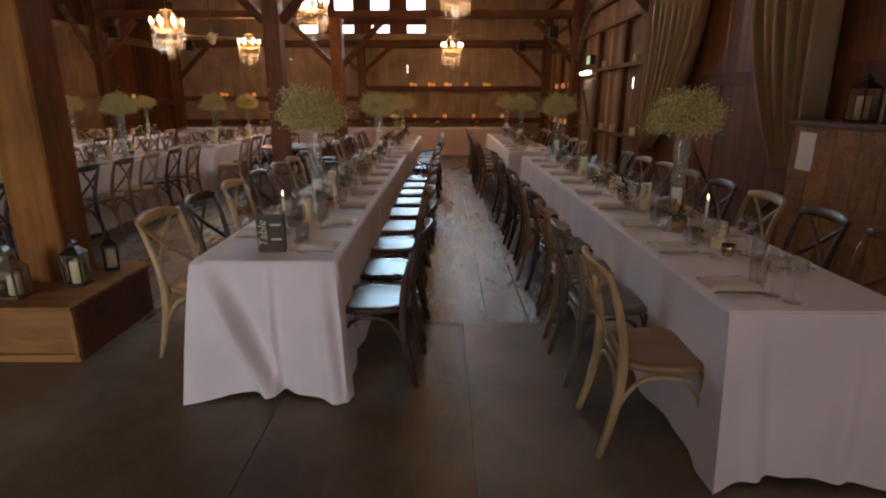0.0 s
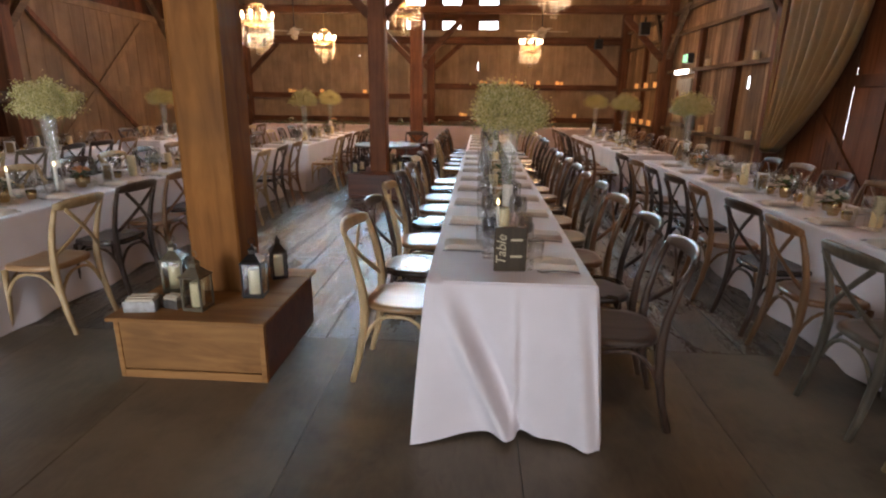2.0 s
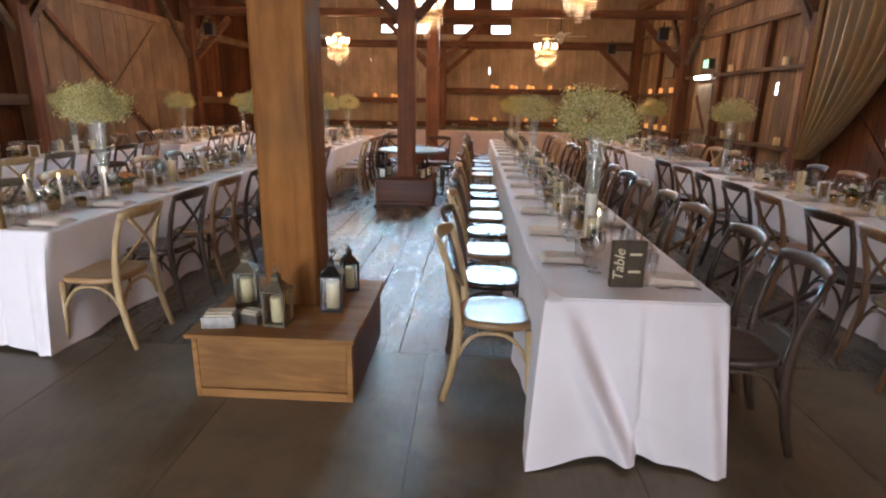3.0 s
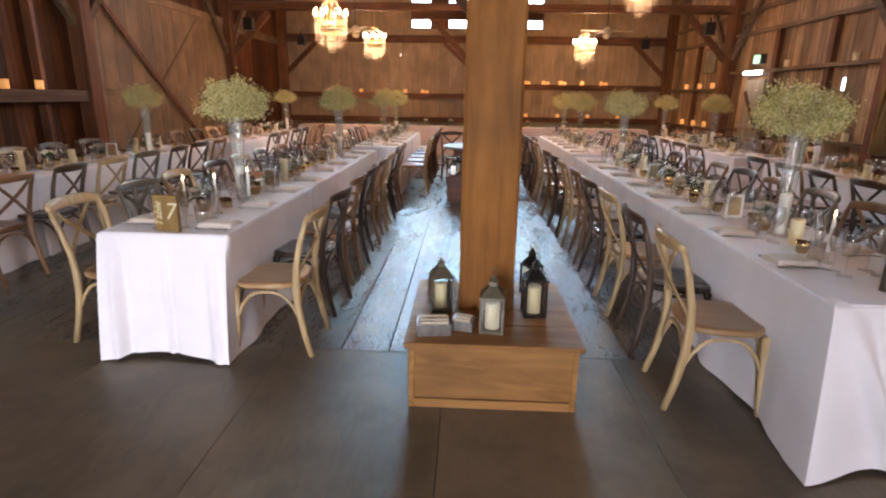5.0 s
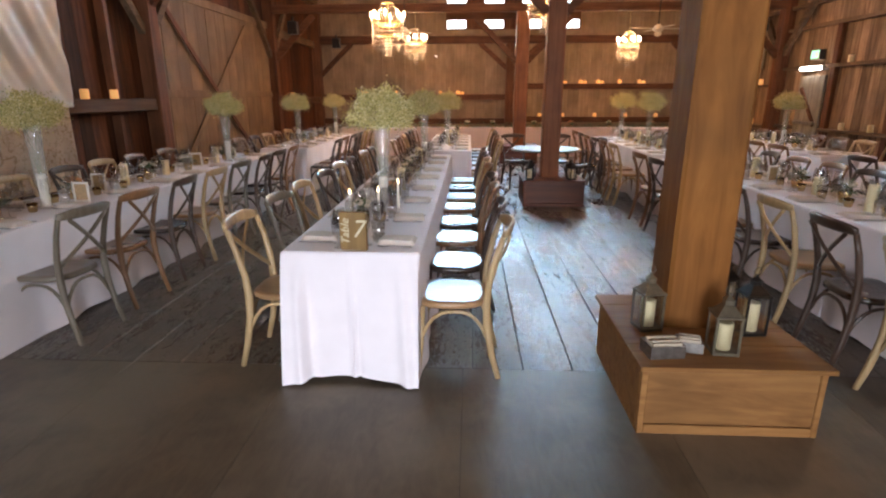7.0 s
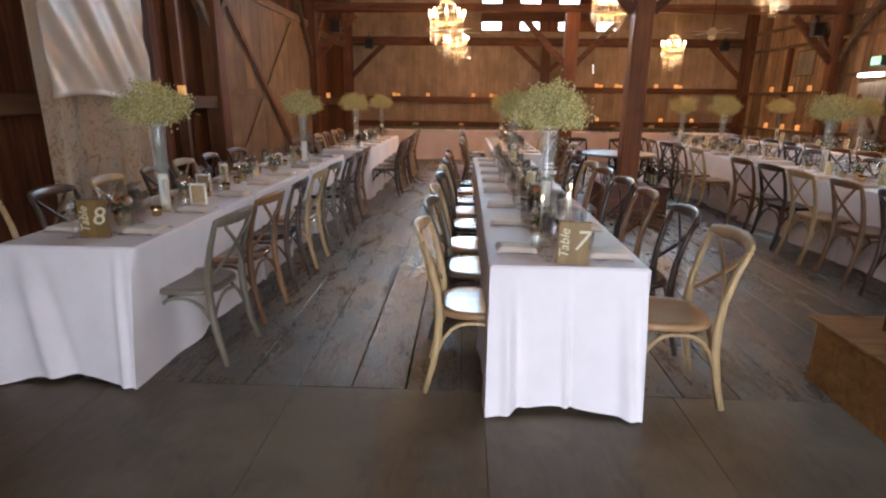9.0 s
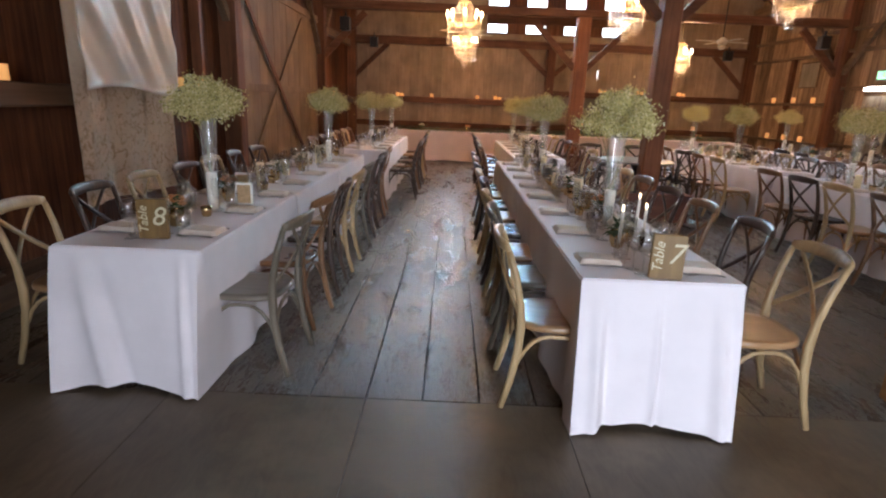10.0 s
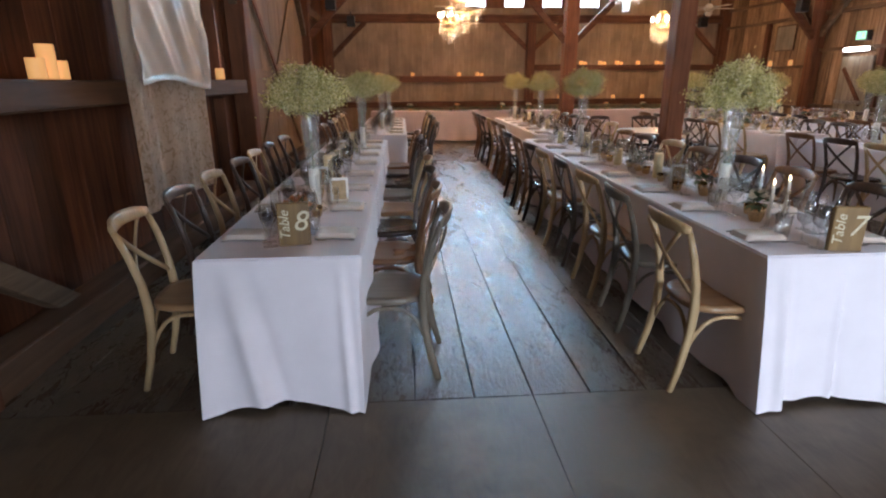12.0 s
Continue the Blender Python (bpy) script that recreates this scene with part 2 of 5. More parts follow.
M_BRASS = grained("antique_brass", (0.5, 0.35, 0.15), 0.3, 1.0)
M_WAX = grained("ivory_wax", (0.82, 0.7, 0.42), 0.5, 0, 30, 0.08)
M_WAX_W = grained("white_wax", (0.85, 0.8, 0.7), 0.5, 0, 30, 0.05)
M_WAX_LIT = glow("lit_wax", (1.0, 0.5, 0.16), 0.38)
M_FLAME = glow("flame", (1.0, 0.75, 0.4), 9.0)
M_BULB = glow("candle_bulb", (1.0, 0.66, 0.32), 18.0)
M_BULB_PALE = glow("candle_bulb_pale", (1.0, 0.78, 0.5), 22.0)
M_TUBE = glow("lamp_diffuser", (1.0, 0.98, 0.92), 14.0)
M_EXIT = glow("exit_green", (0.3, 0.8, 0.5), 1.1)
M_STEM = grained("stems", (0.12, 0.17, 0.05), 0.7)
M_LEAF = grained("leaves", (0.07, 0.11, 0.04), 0.6)
M_PETAL = grained("cream_petals", (0.75, 0.66, 0.5), 0.7)
M_PETAL_O = grained("peach_petals", (0.72, 0.32, 0.14), 0.7)
M_SIGNPAINT = grained("cream_paint", (0.62, 0.54, 0.36), 0.6, 0, 40, 0.1)
M_SIGN_DK = wood("dark_sign_board", (0.04, 0.028, 0.016), (0.085, 0.06, 0.034), 0.5, 2, 18, 0.1, 0.2)
M_SIGN = wood("sign_board", (0.13, 0.07, 0.02), (0.25, 0.145, 0.042), 0.5, 2, 18, 0.1, 0.2)
M_PAINT = grained("white_paint", (0.8, 0.77, 0.7), 0.5, 0, 40, 0.06)
M_CREAM = grained("aged_cream_paint", (0.5, 0.42, 0.31), 0.5, 0, 40, 0.1)
M_PAPER = grained("paper", (0.78, 0.75, 0.68), 0.7, 0, 40, 0.05)
M_KRAFT = grained("kraft_card", (0.4, 0.27, 0.14), 0.7)
M_PLASTIC = grained("black_plastic", (0.015, 0.015, 0.016), 0.4)
M_CRYSTAL = frosted("crystal", 0.05)
CHAIR_WOODS = {
    "natural": wood("chair_natural_oak", (0.36, 0.235, 0.11), (0.56, 0.39, 0.2), 0.42, 2, 30, 0.12, 0.15, 0.08, world_space=False),
    "brown": wood("chair_brown", (0.15, 0.07, 0.032), (0.26, 0.135, 0.06), 0.4, 2, 30, 0.2, 0.15, 0.08, world_space=False),
    "dark": wood("chair_dark_walnut", (0.034, 0.02, 0.014), (0.085, 0.05, 0.034), 0.36, 2, 30, 0.2, 0.15, 0.08, world_space=False),
    "grey": wood("chair_weathered_grey", (0.11, 0.088, 0.062), (0.2, 0.165, 0.12), 0.42, 2, 30, 0.15, 0.15, 0.08, world_space=False),
}
SEAT_WOODS = {
    "natural": wood("seat_oak", (0.27, 0.145, 0.065), (0.4, 0.235, 0.115), 0.3, 1, 22, 0.12, 0.1, 0.06, world_space=False),
    "brown": wood("seat_brown", (0.15, 0.07, 0.032), (0.24, 0.125, 0.06), 0.28, 1, 22, 0.15, 0.1, 0.06, world_space=False),
    "dark": wood("seat_dark", (0.03, 0.02, 0.016), (0.065, 0.045, 0.036), 0.27, 1, 22, 0.15, 0.1, 0.06, world_space=False),
    "grey": wood("seat_grey", (0.12, 0.095, 0.07), (0.2, 0.165, 0.125), 0.3, 1, 22, 0.15, 0.1, 0.06, world_space=False),
}


# ---------------------------------------------------------------- mesh helpers
def mesh_of(name, bm, material, smooth=False):
    me = bpy.data.meshes.new(name)
    bm.normal_update()
    bm.to_mesh(me)
    bm.free()
    if material is not None:
        me.materials.append(material)
    if smooth:
        for p in me.polygons:
            p.use_smooth = True
    return me


def part(name, bm, material, parent=None, label="", smooth=False):
    """Links a bmesh, or a mesh made before, as one object under a thing or a part."""
    me = bm if isinstance(bm, bpy.types.Mesh) else mesh_of(name, bm, material, smooth)
    ob = new(name, me)
    ob.parent = parent
    return tagged(ob, label)


def thing(name, m, label, category, group="", kind=""):
    ob = new(name)
    ob.matrix_basis = m
    ob.empty_display_size = 0.1
    return tagged(ob, label, category, group, kind)


def box(bm, x0, x1, y0, y1, z0, z1, bevel=0.0, m=None):
    vs = [bm.verts.new((x, y, z)) for x in (x0, x1) for y in (y0, y1) for z in (z0, z1)]
    fs = [bm.faces.new([vs[i] for i in f]) for f in ((0, 1, 3, 2), (4, 6, 7, 5), (0, 4, 5, 1), (2, 3, 7, 6), (0, 2, 6, 4), (1, 5, 7, 3))]
    if bevel:
        es = list({e for f in fs for e in f.edges})
        r = bmesh.ops.bevel(bm, geom=es, offset=bevel, segments=2 if bevel > 0.008 else 1, affect="EDGES", profile=0.5)
        vs = list({v for f in r["faces"] for v in f.verts} | {v for v in vs if v.is_valid})
    if m is not None:
        for v in vs:
            v.co = m @ v.co
    return bm


def one_box(*a, **k):
    return box(bmesh.new(), *a, **k)


def revolve(bm, profile, n=16, centre=(0, 0, 0), cap=True):
    rings = []
    for r, z in profile:
        rings.append([bm.verts.new((centre[0] + r * math.cos(2 * math.pi * i / n), centre[1] + r * math.sin(2 * math.pi * i / n), centre[2] + z)) for i in range(n)])
    for a, b in zip(rings, rings[1:]):
        for i in range(n):
            bm.faces.new((a[i], a[(i + 1) % n], b[(i + 1) % n], b[i]))
    if cap:
        bm.faces.new(rings[0][::-1])
        bm.faces.new(rings[-1])
    return bm


def sweep(bm, pts, half_a, half_b, side=(1, 0, 0), n=8):
    """A rounded bar along points; half_a is its half width along side, half_b across it. Either may be a list."""
    pts = [Vector(p) for p in pts]
    rings = []
    for i, p in enumerate(pts):
        t = (pts[min(i + 1, len(pts) - 1)] - pts[max(i - 1, 0)]).normalized()
        s = Vector(side)
        s = (s - t * s.dot(t)).normalized()
        u = t.cross(s)
        a = half_a[i] if isinstance(half_a, (list, tuple)) else half_a
        b = half_b[i] if isinstance(half_b, (list, tuple)) else half_b
        ring = []
        for k in range(n):
            an = 2 * math.pi * (k + 0.5) / n
            c, d = math.cos(an), math.sin(an)
            ring.append(bm.verts.new(p + s * a * math.copysign(abs(c) ** 0.7, c) + u * b * math.copysign(abs(d) ** 0.7, d)))
        rings.append(ring)
    for a, b in zip(rings, rings[1:]):
        for k in range(n):
            bm.faces.new((a[k], a[(k + 1) % n], b[(k + 1) % n], b[k]))
    bm.faces.new(rings[0][::-1])
    bm.faces.new(rings[-1])
    bmesh.ops.recalc_face_normals(bm, faces=bm.faces)
    return bm


def timber(name, p, q, w, h, material, parent=None, label="", seed=0):
    """A hewn bar from p to q, w wide and h deep, with slightly uneven faces."""
    p, q = Vector(p), Vector(q)
    d = q - p
    L = d.length
    t = d.normalized()
    up = Vector((0, 0, 1)) if abs(t.z) < 0.9 else Vector((0, 1, 0))
    s = t.cross(up).normalized()
    u = s.cross(t)
    rng = random.Random(seed + int(L * 1000))
    n = max(2, int(L / 0.7))
    bm = bmesh.new()
    rings = []
    c = 0.12
    for i in range(n + 1):
        f = i / n
        ring = []
        for a, b in ((-1, -1 + c), (-1, 1 - c), (-1 + c, 1), (1 - c, 1), (1, 1 - c), (1, -1 + c), (1 - c, -1), (-1 + c, -1)):
            j = 0.0 if i in (0, n) else 0.006
            ring.append(bm.verts.new(p + d * f + s * (a * w / 2 + rng.uniform(-j, j)) + u * (b * h / 2 + rng.uniform(-j, j))))
        rings.append(ring)
    for a, b in zip(rings, rings[1:]):
        for k in range(8):
            bm.faces.new((a[k], a[(k + 1) % 8], b[(k + 1) % 8], b[k]))
    bm.faces.new(rings[0][::-1])
    bm.faces.new(rings[-1])
    bmesh.ops.recalc_face_normals(bm, faces=bm.faces)
    return part(name, bm, material, parent, label)


def at(x, y, z=0, rz=0):
    return pose(x, y, z, 0, 0, rz)


# ---------------------------------------------------------------- structure
floor = tagged(new("floor"), "worn dark brown wide-plank barn floor with a dull sheen", "floor", kind="structure")
part("subfloor", one_box(X_L - 0.2, X_R + 0.2, Y_B - 0.2, Y_F + 0.2, -0.2, -0.045), M_SUB, floor)
ground = tagged(new("ground", mesh_of("ground", one_box(-400, 400, -400, 400, -0.6, -0.21), grained("grass_ground", (0.06, 0.09, 0.03), 0.9, 0, 0.5))), "grass ground outside the barn", "ground", kind="structure")

wall_left = tagged(new("wall_left"), "dark brown vertical barn-board wall with timber posts", "wall", kind="structure")
wall_right = tagged(new("wall_right"), "weathered brown vertical barn-board wall with girts", "wall", kind="structure")
wall_far = tagged(new("wall_far"), "tan board gable wall with dark girts and small windows", "wall", kind="structure")
wall_back = tagged(new("wall_back"), "dark barn-board wall with a wide open doorway", "wall", kind="structure")
roof_frame = tagged(new("timber_frame"), "dark hewn timber frame of posts, ties and braces", "timber frame", kind="structure")

backdrop = tagged(new("backdrop", mesh_of("backdrop", one_box(-14, 11, Y_F + 9.0, Y_F + 9.1, 1.5, 14), glow("bright_sky", (0.86, 0.93, 1.0), 5.0))), "bright overcast sky beyond the gable windows", "backdrop", kind="structure")

for x in (X_L - 6.0, X_R + 6.0):
    tagged(new("backdrop", mesh_of("backdrop", one_box(x - 0.05, x + 0.05, 0.0, 40.0, -0.2, 9.0), bpy.data.materials["bright_sky"])), "bright overcast sky beyond the chinks of the wall", "backdrop", kind="structure")

# gable wall, upper part above the windows and around them
WIN_X = [-3.36, -2.213, -1.067, 0.08]
WIN_W, ROWS_Z = 0.64, ((3.54, 3.84), (4.06, 4.9), (5.1, 6.5))


def prism(bm, pts, y0, y1):
    a = [bm.verts.new((x, y0, z)) for x, z in pts]
    b = [bm.verts.new((x, y1, z)) for x, z in pts]
    bm.faces.new(a)
    bm.faces.new(b[::-1])
    for i in range(len(pts)):
        j = (i + 1) % len(pts)
        bm.faces.new((a[i], b[i], b[j], a[j]))
    bmesh.ops.recalc_face_normals(bm, faces=bm.faces)
    return bm


WX0, WX1 = WIN_X[0] - WIN_W / 2, WIN_X[-1] + WIN_W / 2
XM = (X_L + X_R) / 2
slope = (RIDGE - EAVE) / (XM - X_L)
z_at = lambda x: EAVE + slope * (x - X_L if x < XM else X_R - x)
part("gable_side", prism(bmesh.new(), [(X_L - 0.1, 3.4), (WX0, 3.4), (WX0, z_at(WX0)), (X_L - 0.1, EAVE - 0.07)], Y_F, Y_F + 0.06), M_WALL_FAR, wall_far)
part("gable_side", prism(bmesh.new(), [(WX1, 3.4), (X_R + 0.1, 3.4), (X_R + 0.1, EAVE - 0.07), (WX1, z_at(WX1))], Y_F, Y_F + 0.06), M_WALL_FAR, wall_far)
part("gable_top", prism(bmesh.new(), [(WX0, ROWS_Z[-1][1]), (WX1, ROWS_Z[-1][1]), (WX1, z_at(WX1)), (XM, RIDGE), (WX0, z_at(WX0))], Y_F, Y_F + 0.06), M_WALL_FAR, wall_far)
part("gable_rail", one_box(WX0, WX1, Y_F, Y_F + 0.06, 3.4, ROWS_Z[0][0]), M_WALL_FAR, wall_far)
for za, zb in zip(ROWS_Z, ROWS_Z[1:]):
    part("gable_rail", one_box(WX0, WX1, Y_F - 0.03, Y_F + 0.06, za[1], zb[0], 0.006), M_BEAM_X, wall_far)
for i in range(3):
    xa, xb = WIN_X[i] + WIN_W / 2, WIN_X[i + 1] - WIN_W / 2
    for za, zb in ROWS_Z:
        part("gable_mullion", one_box(xa, xb, Y_F, Y_F + 0.058, za, zb), M_BEAM, wall_far)
wnum = 0
for x in WIN_X:
    for za, zb in ROWS_Z:
        wnum += 1
        w = tagged(new(f"window_{wnum}"), "small gable window bright with daylight", "window", kind="structure")
        w.matrix_basis = at(x, Y_F + 0.03, za)
        hw, hh = WIN_W / 2, zb - za
        for a in ((-hw, -hw + 0.035, 0, hh), (hw - 0.035, hw, 0, hh), (-hw + 0.035, hw - 0.035, 0, 0.035), (-hw + 0.035, hw - 0.035, hh - 0.035, hh)):
            part("window_frame", one_box(a[0], a[1], -0.035, 0.02, a[2], a[3], 0.004), M_BEAM, w)
        pane = part("pane", one_box(-hw + 0.03, hw - 0.03, -0.004, 0.0, 0.03, hh - 0.03), M_PANE, w)
        pane.visible_shadow = False

# roof
for sgn, xa in ((1, X_L - 0.5), (-1, X_R + 0.5)):
    bm = bmesh.new()
    za = EAVE - slope * 0.5
    pts = [(xa, za), (XM, RIDGE), (XM, RIDGE + 0.1), (xa, za + 0.1)]
    prism(bm, pts, Y_B - 0.4, Y_F + 0.4)
    roof = tagged(new("ceiling", mesh_of("ceiling", bm, M_ROOF)), "dark board underside of the pitched barn roof", "roof", kind="structure")
for k in range(15):
    y = Y_B + 0.6 + k * 1.45
    for xa, sgn in ((X_L, 1), (X_R, -1)):
        timber("rafter", (xa, y, EAVE - 0.11), (XM, y, RIDGE - 0.11), 0.1, 0.16, M_BEAM_X, roof_frame, seed=k)

# wall plates, posts, ties and braces
for x, s in ((X_L + 0.12, 1), (X_R - 0.12, -1)):
    timber("wall_plate", (x, Y_B, EAVE - 0.35), (x, Y_F, EAVE - 0.35), 0.22, 0.24, M_BEAM_Y, roof_frame)
for b, y in enumerate(BENTS):
    for x, s in ((X_L + 0.13, 1), (X_R - 0.13, -1)):
        timber("wall_post", (x, y, 0), (x, y, EAVE - 0.47), 0.25, 0.25, M_BEAM, roof_frame, seed=b)
        zt = 3.5 if b == 2 else 3.95
        timber("knee_brace", (x + 0.1 * s, y, zt - 1.05), (x + 1.05 * s, y, zt - 0.1), 0.11, 0.14, M_BEAM_X, roof_frame, seed=b)
        for d in (-1, 1):
            timber("wall_brace", (x, y + 0.1 * d, 2.5), (x, y + 1.1 * d, 3.6), 0.1, 0.13, M_BEAM_Y, roof_frame, seed=b)
    zt = 3.55 if b == 2 else 3.95
    timber("tie_beam", (X_L + 0.1, y, zt), (X_R - 0.1, y, zt), 0.24, 0.17 if b == 2 else 0.26, M_BEAM_X, roof_frame, seed=b)
for x, s in ((X_L + 0.14, 1), (X_R - 0.14, -1)):
    timber("corner_post", (x, Y_F - 0.14, 0), (x, Y_F - 0.14, EAVE - 0.47), 0.26, 0.26, M_BEAM, roof_frame)
    timber("gable_brace", (x + 0.1 * s, Y_F - 0.12, 2.2), (x + 1.1 * s, Y_F - 0.12, 3.14), 0.1, 0.13, M_BEAM_X, roof_frame)
timber("gable_post", (X_C, Y_F - 0.13, 0), (X_C, Y_F - 0.13, 3.12), 0.25, 0.25, M_BEAM, roof_frame)
for s in (-1, 1):
    timber("gable_brace", (X_C + 0.1 * s, Y_F - 0.12, 2.4), (X_C + 0.95 * s, Y_F - 0.12, 3.14), 0.1, 0.13, M_BEAM_X, roof_frame)
timber("gable_tie", (X_L + 0.1, Y_F - 0.12, 3.23), (X_R - 0.1, Y_F - 0.12, 3.23), 0.2, 0.22, M_BEAM_X, roof_frame)
for xa, xb, heights in ((X_L + 0.27, X_C - 0.13, (0.8, 1.54)), (X_C + 0.13, X_R - 0.27, (0.86, 1.86))):
    for z in heights:
        timber("gable_girt", (xa, Y_F - 0.08, z), (xb, Y_F - 0.08, z), 0.15, 0.17, M_BEAM_X, roof_frame)


def middle_post(y, w, material, z1):
    timber("middle_post", (X_C, y, 0), (X_C, y, z1), w, w, material, roof_frame, seed=int(y * 10))
    for s in (-1, 1):
        timber("post_brace", (X_C + 0.13 * s, y, z1 - 1.1), (X_C + 1.1 * s, y, z1 - 0.12), 0.1, 0.13, M_BEAM_X, roof_frame)


middle_post(BENTS[0], 0.31, M_POST, 3.82)
middle_post(BENTS[1], 0.26, M_POST_RED, 3.82)
middle_post(BENTS[2], 0.3, M_POST_RED, 3.46)

# girts and studs of the right wall
for y0, y1, heights, studs in ((BENTS[1] + 0.13, BENTS[2] - 0.13, (0.89, 2.16, 2.98, 3.45), (11.1, 12.85)), (BENTS[2] + 0.13, Y_F - 0.27, (0.84, 1.8, 2.96, 3.45), (16.7,))):
    for z in heights:
        timber("wall_girt", (X_R - 0.06, y0, z), (X_R - 0.06, y1, z), 0.12, 0.07, M_BEAM_Y, roof_frame)
    for y in studs:
        for za, zb in ((0, heights[0] - 0.037), (heights[0] + 0.037, heights[1] - 0.037), (heights[1] + 0.037, heights[2] - 0.037)):
            timber("wall_stud", (X_R - 0.05, y, za), (X_R - 0.05, y, zb), 0.1, 0.14, M_BEAM, roof_frame)
for z in (2.95, 3.45):
    timber("wall_girt", (X_R - 0.06, BENTS[0] + 0.13, z), (X_R - 0.06, BENTS[1] - 0.13, z), 0.12, 0.08, M_BEAM_Y, roof_frame)
for y0, y1 in ((BENTS[0] + 0.13, BENTS[1] - 0.13), (BENTS[2] + 0.13, Y_F - 0.27), (Y_B, BENTS[0] - 0.13)):
    timber("wall_ledge", (X_L + 0.1, y0, 1.46), (X_L + 0.1, y1, 1.46), 0.2, 0.17, M_LEDGE, roof_frame)
    timber("wall_girt", (X_L + 0.06, y0, 3.1), (X_L + 0.06, y1, 3.1), 0.12, 0.18, M_BEAM_Y, roof_frame)
for y in (8.6,):
    timber("wall_stud", (X_L + 0.04, y, 1.55), (X_L + 0.04, y, 3.0), 0.16, 0.08, M_POST_RED, roof_frame)
    timber("wall_stud", (X_L + 0.04, y, 0), (X_L + 0.04, y, 1.33), 0.16, 0.08, M_BEAM, roof_frame)
timber("wall_brace", (X_L + 0.06, 4.3, 0.75), (X_L + 0.06, 5.2, 0.1), 0.09, 0.14, M_BEAM_Y, roof_frame)
timber("wall_sill", (X_L + 0.12, Y_B, 0.1), (X_L + 0.12, Y_F - 0.3, 0.1), 0.24, 0.2, M_LEDGE, roof_frame)

# ---------------------------------------------------------------- tables
H = 0.755


def tablecloth(x0, x1, y0, y1, label, ends=(True, True), seed=0, material=None, folds=(), drop=0.75, top=H, amp=0.016, swing=0.008):
    """A cloth lying on a table, hanging in soft folds to the floor on the free sides. folds: (x, lean, width, depth) ridges of the near end."""
    rng = random.Random(seed)
    ph = [rng.uniform(0, 6.28) for _ in range(6)]
    # outline, anticlockwise from the near left corner
    pts = []
    step = 0.045

    def run(a, b, nx, ny, side):
        L = math.dist(a, b)
        n = max(2, int(L / (0.011 if side == 0 and folds else step)))
        for i in range(n):
            f = i / n
            pts.append((a[0] + (b[0] - a[0]) * f, a[1] + (b[1] - a[1]) * f, nx, ny, side, f * L, L))
    run((x0, y0), (x1, y0), 0, -1, 0)
    run((x1, y0), (x1, y1), 1, 0, 1)
    run((x1, y1), (x0, y1), 0, 1, 2)
    run((x0, y1), (x0, y0), -1, 0, 3)
    bm = bmesh.new()
    levels = 40 if folds else 15
    rings = []
    for k in range(levels + 1):
        f = k / levels
        ring = []
        for (x, y, nx, ny, side, s, L) in pts:
            d = min(s, L - s)
            free = ends[0] if side == 0 else ends[1] if side == 2 else True
            fl = f ** 0.8
            wave = (math.sin(s * 9.0 + ph[side]) + 0.6 * math.sin(s * 17.0 + ph[side + 1]) + 0.5 * math.sin(s * 4.1 + ph[side + 2]))
            off = 0.004 + (0.085 if side == 0 else 0.012) * fl + amp * wave * fl
            if not free:
                off = 0.002
            px, py = x + nx * off, y + ny * off
            # corners swing out on the diagonal as a hanging point
            cx = x0 if x - x0 < x1 - x else x1
            cy = y0 if y - y0 < y1 - y else y1
            fr = ends[0] if cy == y0 else ends[1]
            if fr:
                g = math.exp(-(math.hypot(x - cx, y - cy) / 0.09) ** 2) * fl
                px += (swing if cx == x1 else -swing) * g
                py += (0.05 if cy == y1 else -0.05) * g
            z = top - f * drop
            if k == levels:
                z += 0.002 + 0.014 * math.sin(s * 6.0 + ph[side]) - (0.03 * math.exp(-(d / 0.12) ** 2) if free else 0)
                z = max(z, 0.004)
            if side == 0 and ends[0]:
                z += 0.03 * f ** 3 * math.sin(math.pi * s / L)
            if side == 0 and ends[0]:
                for fx, lean, width, depth in folds:
                    c = fx + lean * f
                    py -= depth * math.exp(-((x - c) / width) ** 2) * min(1, 2.2 * f)
                    py += depth * 0.7 * math.exp(-((x - c - 1.6 * width) / width) ** 2) * min(1, 2.2 * f)
            ring.append(bm.verts.new((px, py, z)))
        rings.append(ring)
    n = len(pts)
    for a, b in zip(rings, rings[1:]):
        for i in range(n):
            bm.faces.new((a[i], b[i], b[(i + 1) % n], a[(i + 1) % n]))
    bm.faces.new(rings[0])
    bmesh.ops.recalc_face_normals(bm, faces=bm.faces)
    top_edges = [e for e in bm.edges if all(abs(v.co.z - top) < 1e-4 for v in e.verts) and len(e.link_faces) == 2 and any(len(f.verts) > 4 for f in e.link_faces)]
    bmesh.ops.bevel(bm, geom=top_edges, offset=0.008, segments=2, affect="EDGES")
    me = mesh_of("tablecloth", bm, material or M_CLOTH, True)
    me.set_sharp_from_angle(angle=radians(62))
    return tagged(new("tablecloth", me), label, "tablecloth", "tablecloths")


def trestle(x0, x1, y0, y1):
    t = thing("banquet_table", at((x0 + x1) / 2, (y0 + y1) / 2), "folding banquet table hidden under a long cloth", "table", "banquet tables")
    hx, hy = (x1 - x0) / 2 - 0.012, (y1 - y0) / 2 - 0.012
    part("tabletop", one_box(-hx, hx, -hy, hy, H - 0.04, H - 0.006, 0.004), M_PAINT, t)
    for sx in (-1, 1):
        for sy in (-1, 1):
            part("leg", revolve(bmesh.new(), ((0.014, 0.0), (0.014, H - 0.04)), 8, (sx * (hx - 0.12), sy * (hy - 0.25), 0)), M_DARKMETAL, t)
    return t


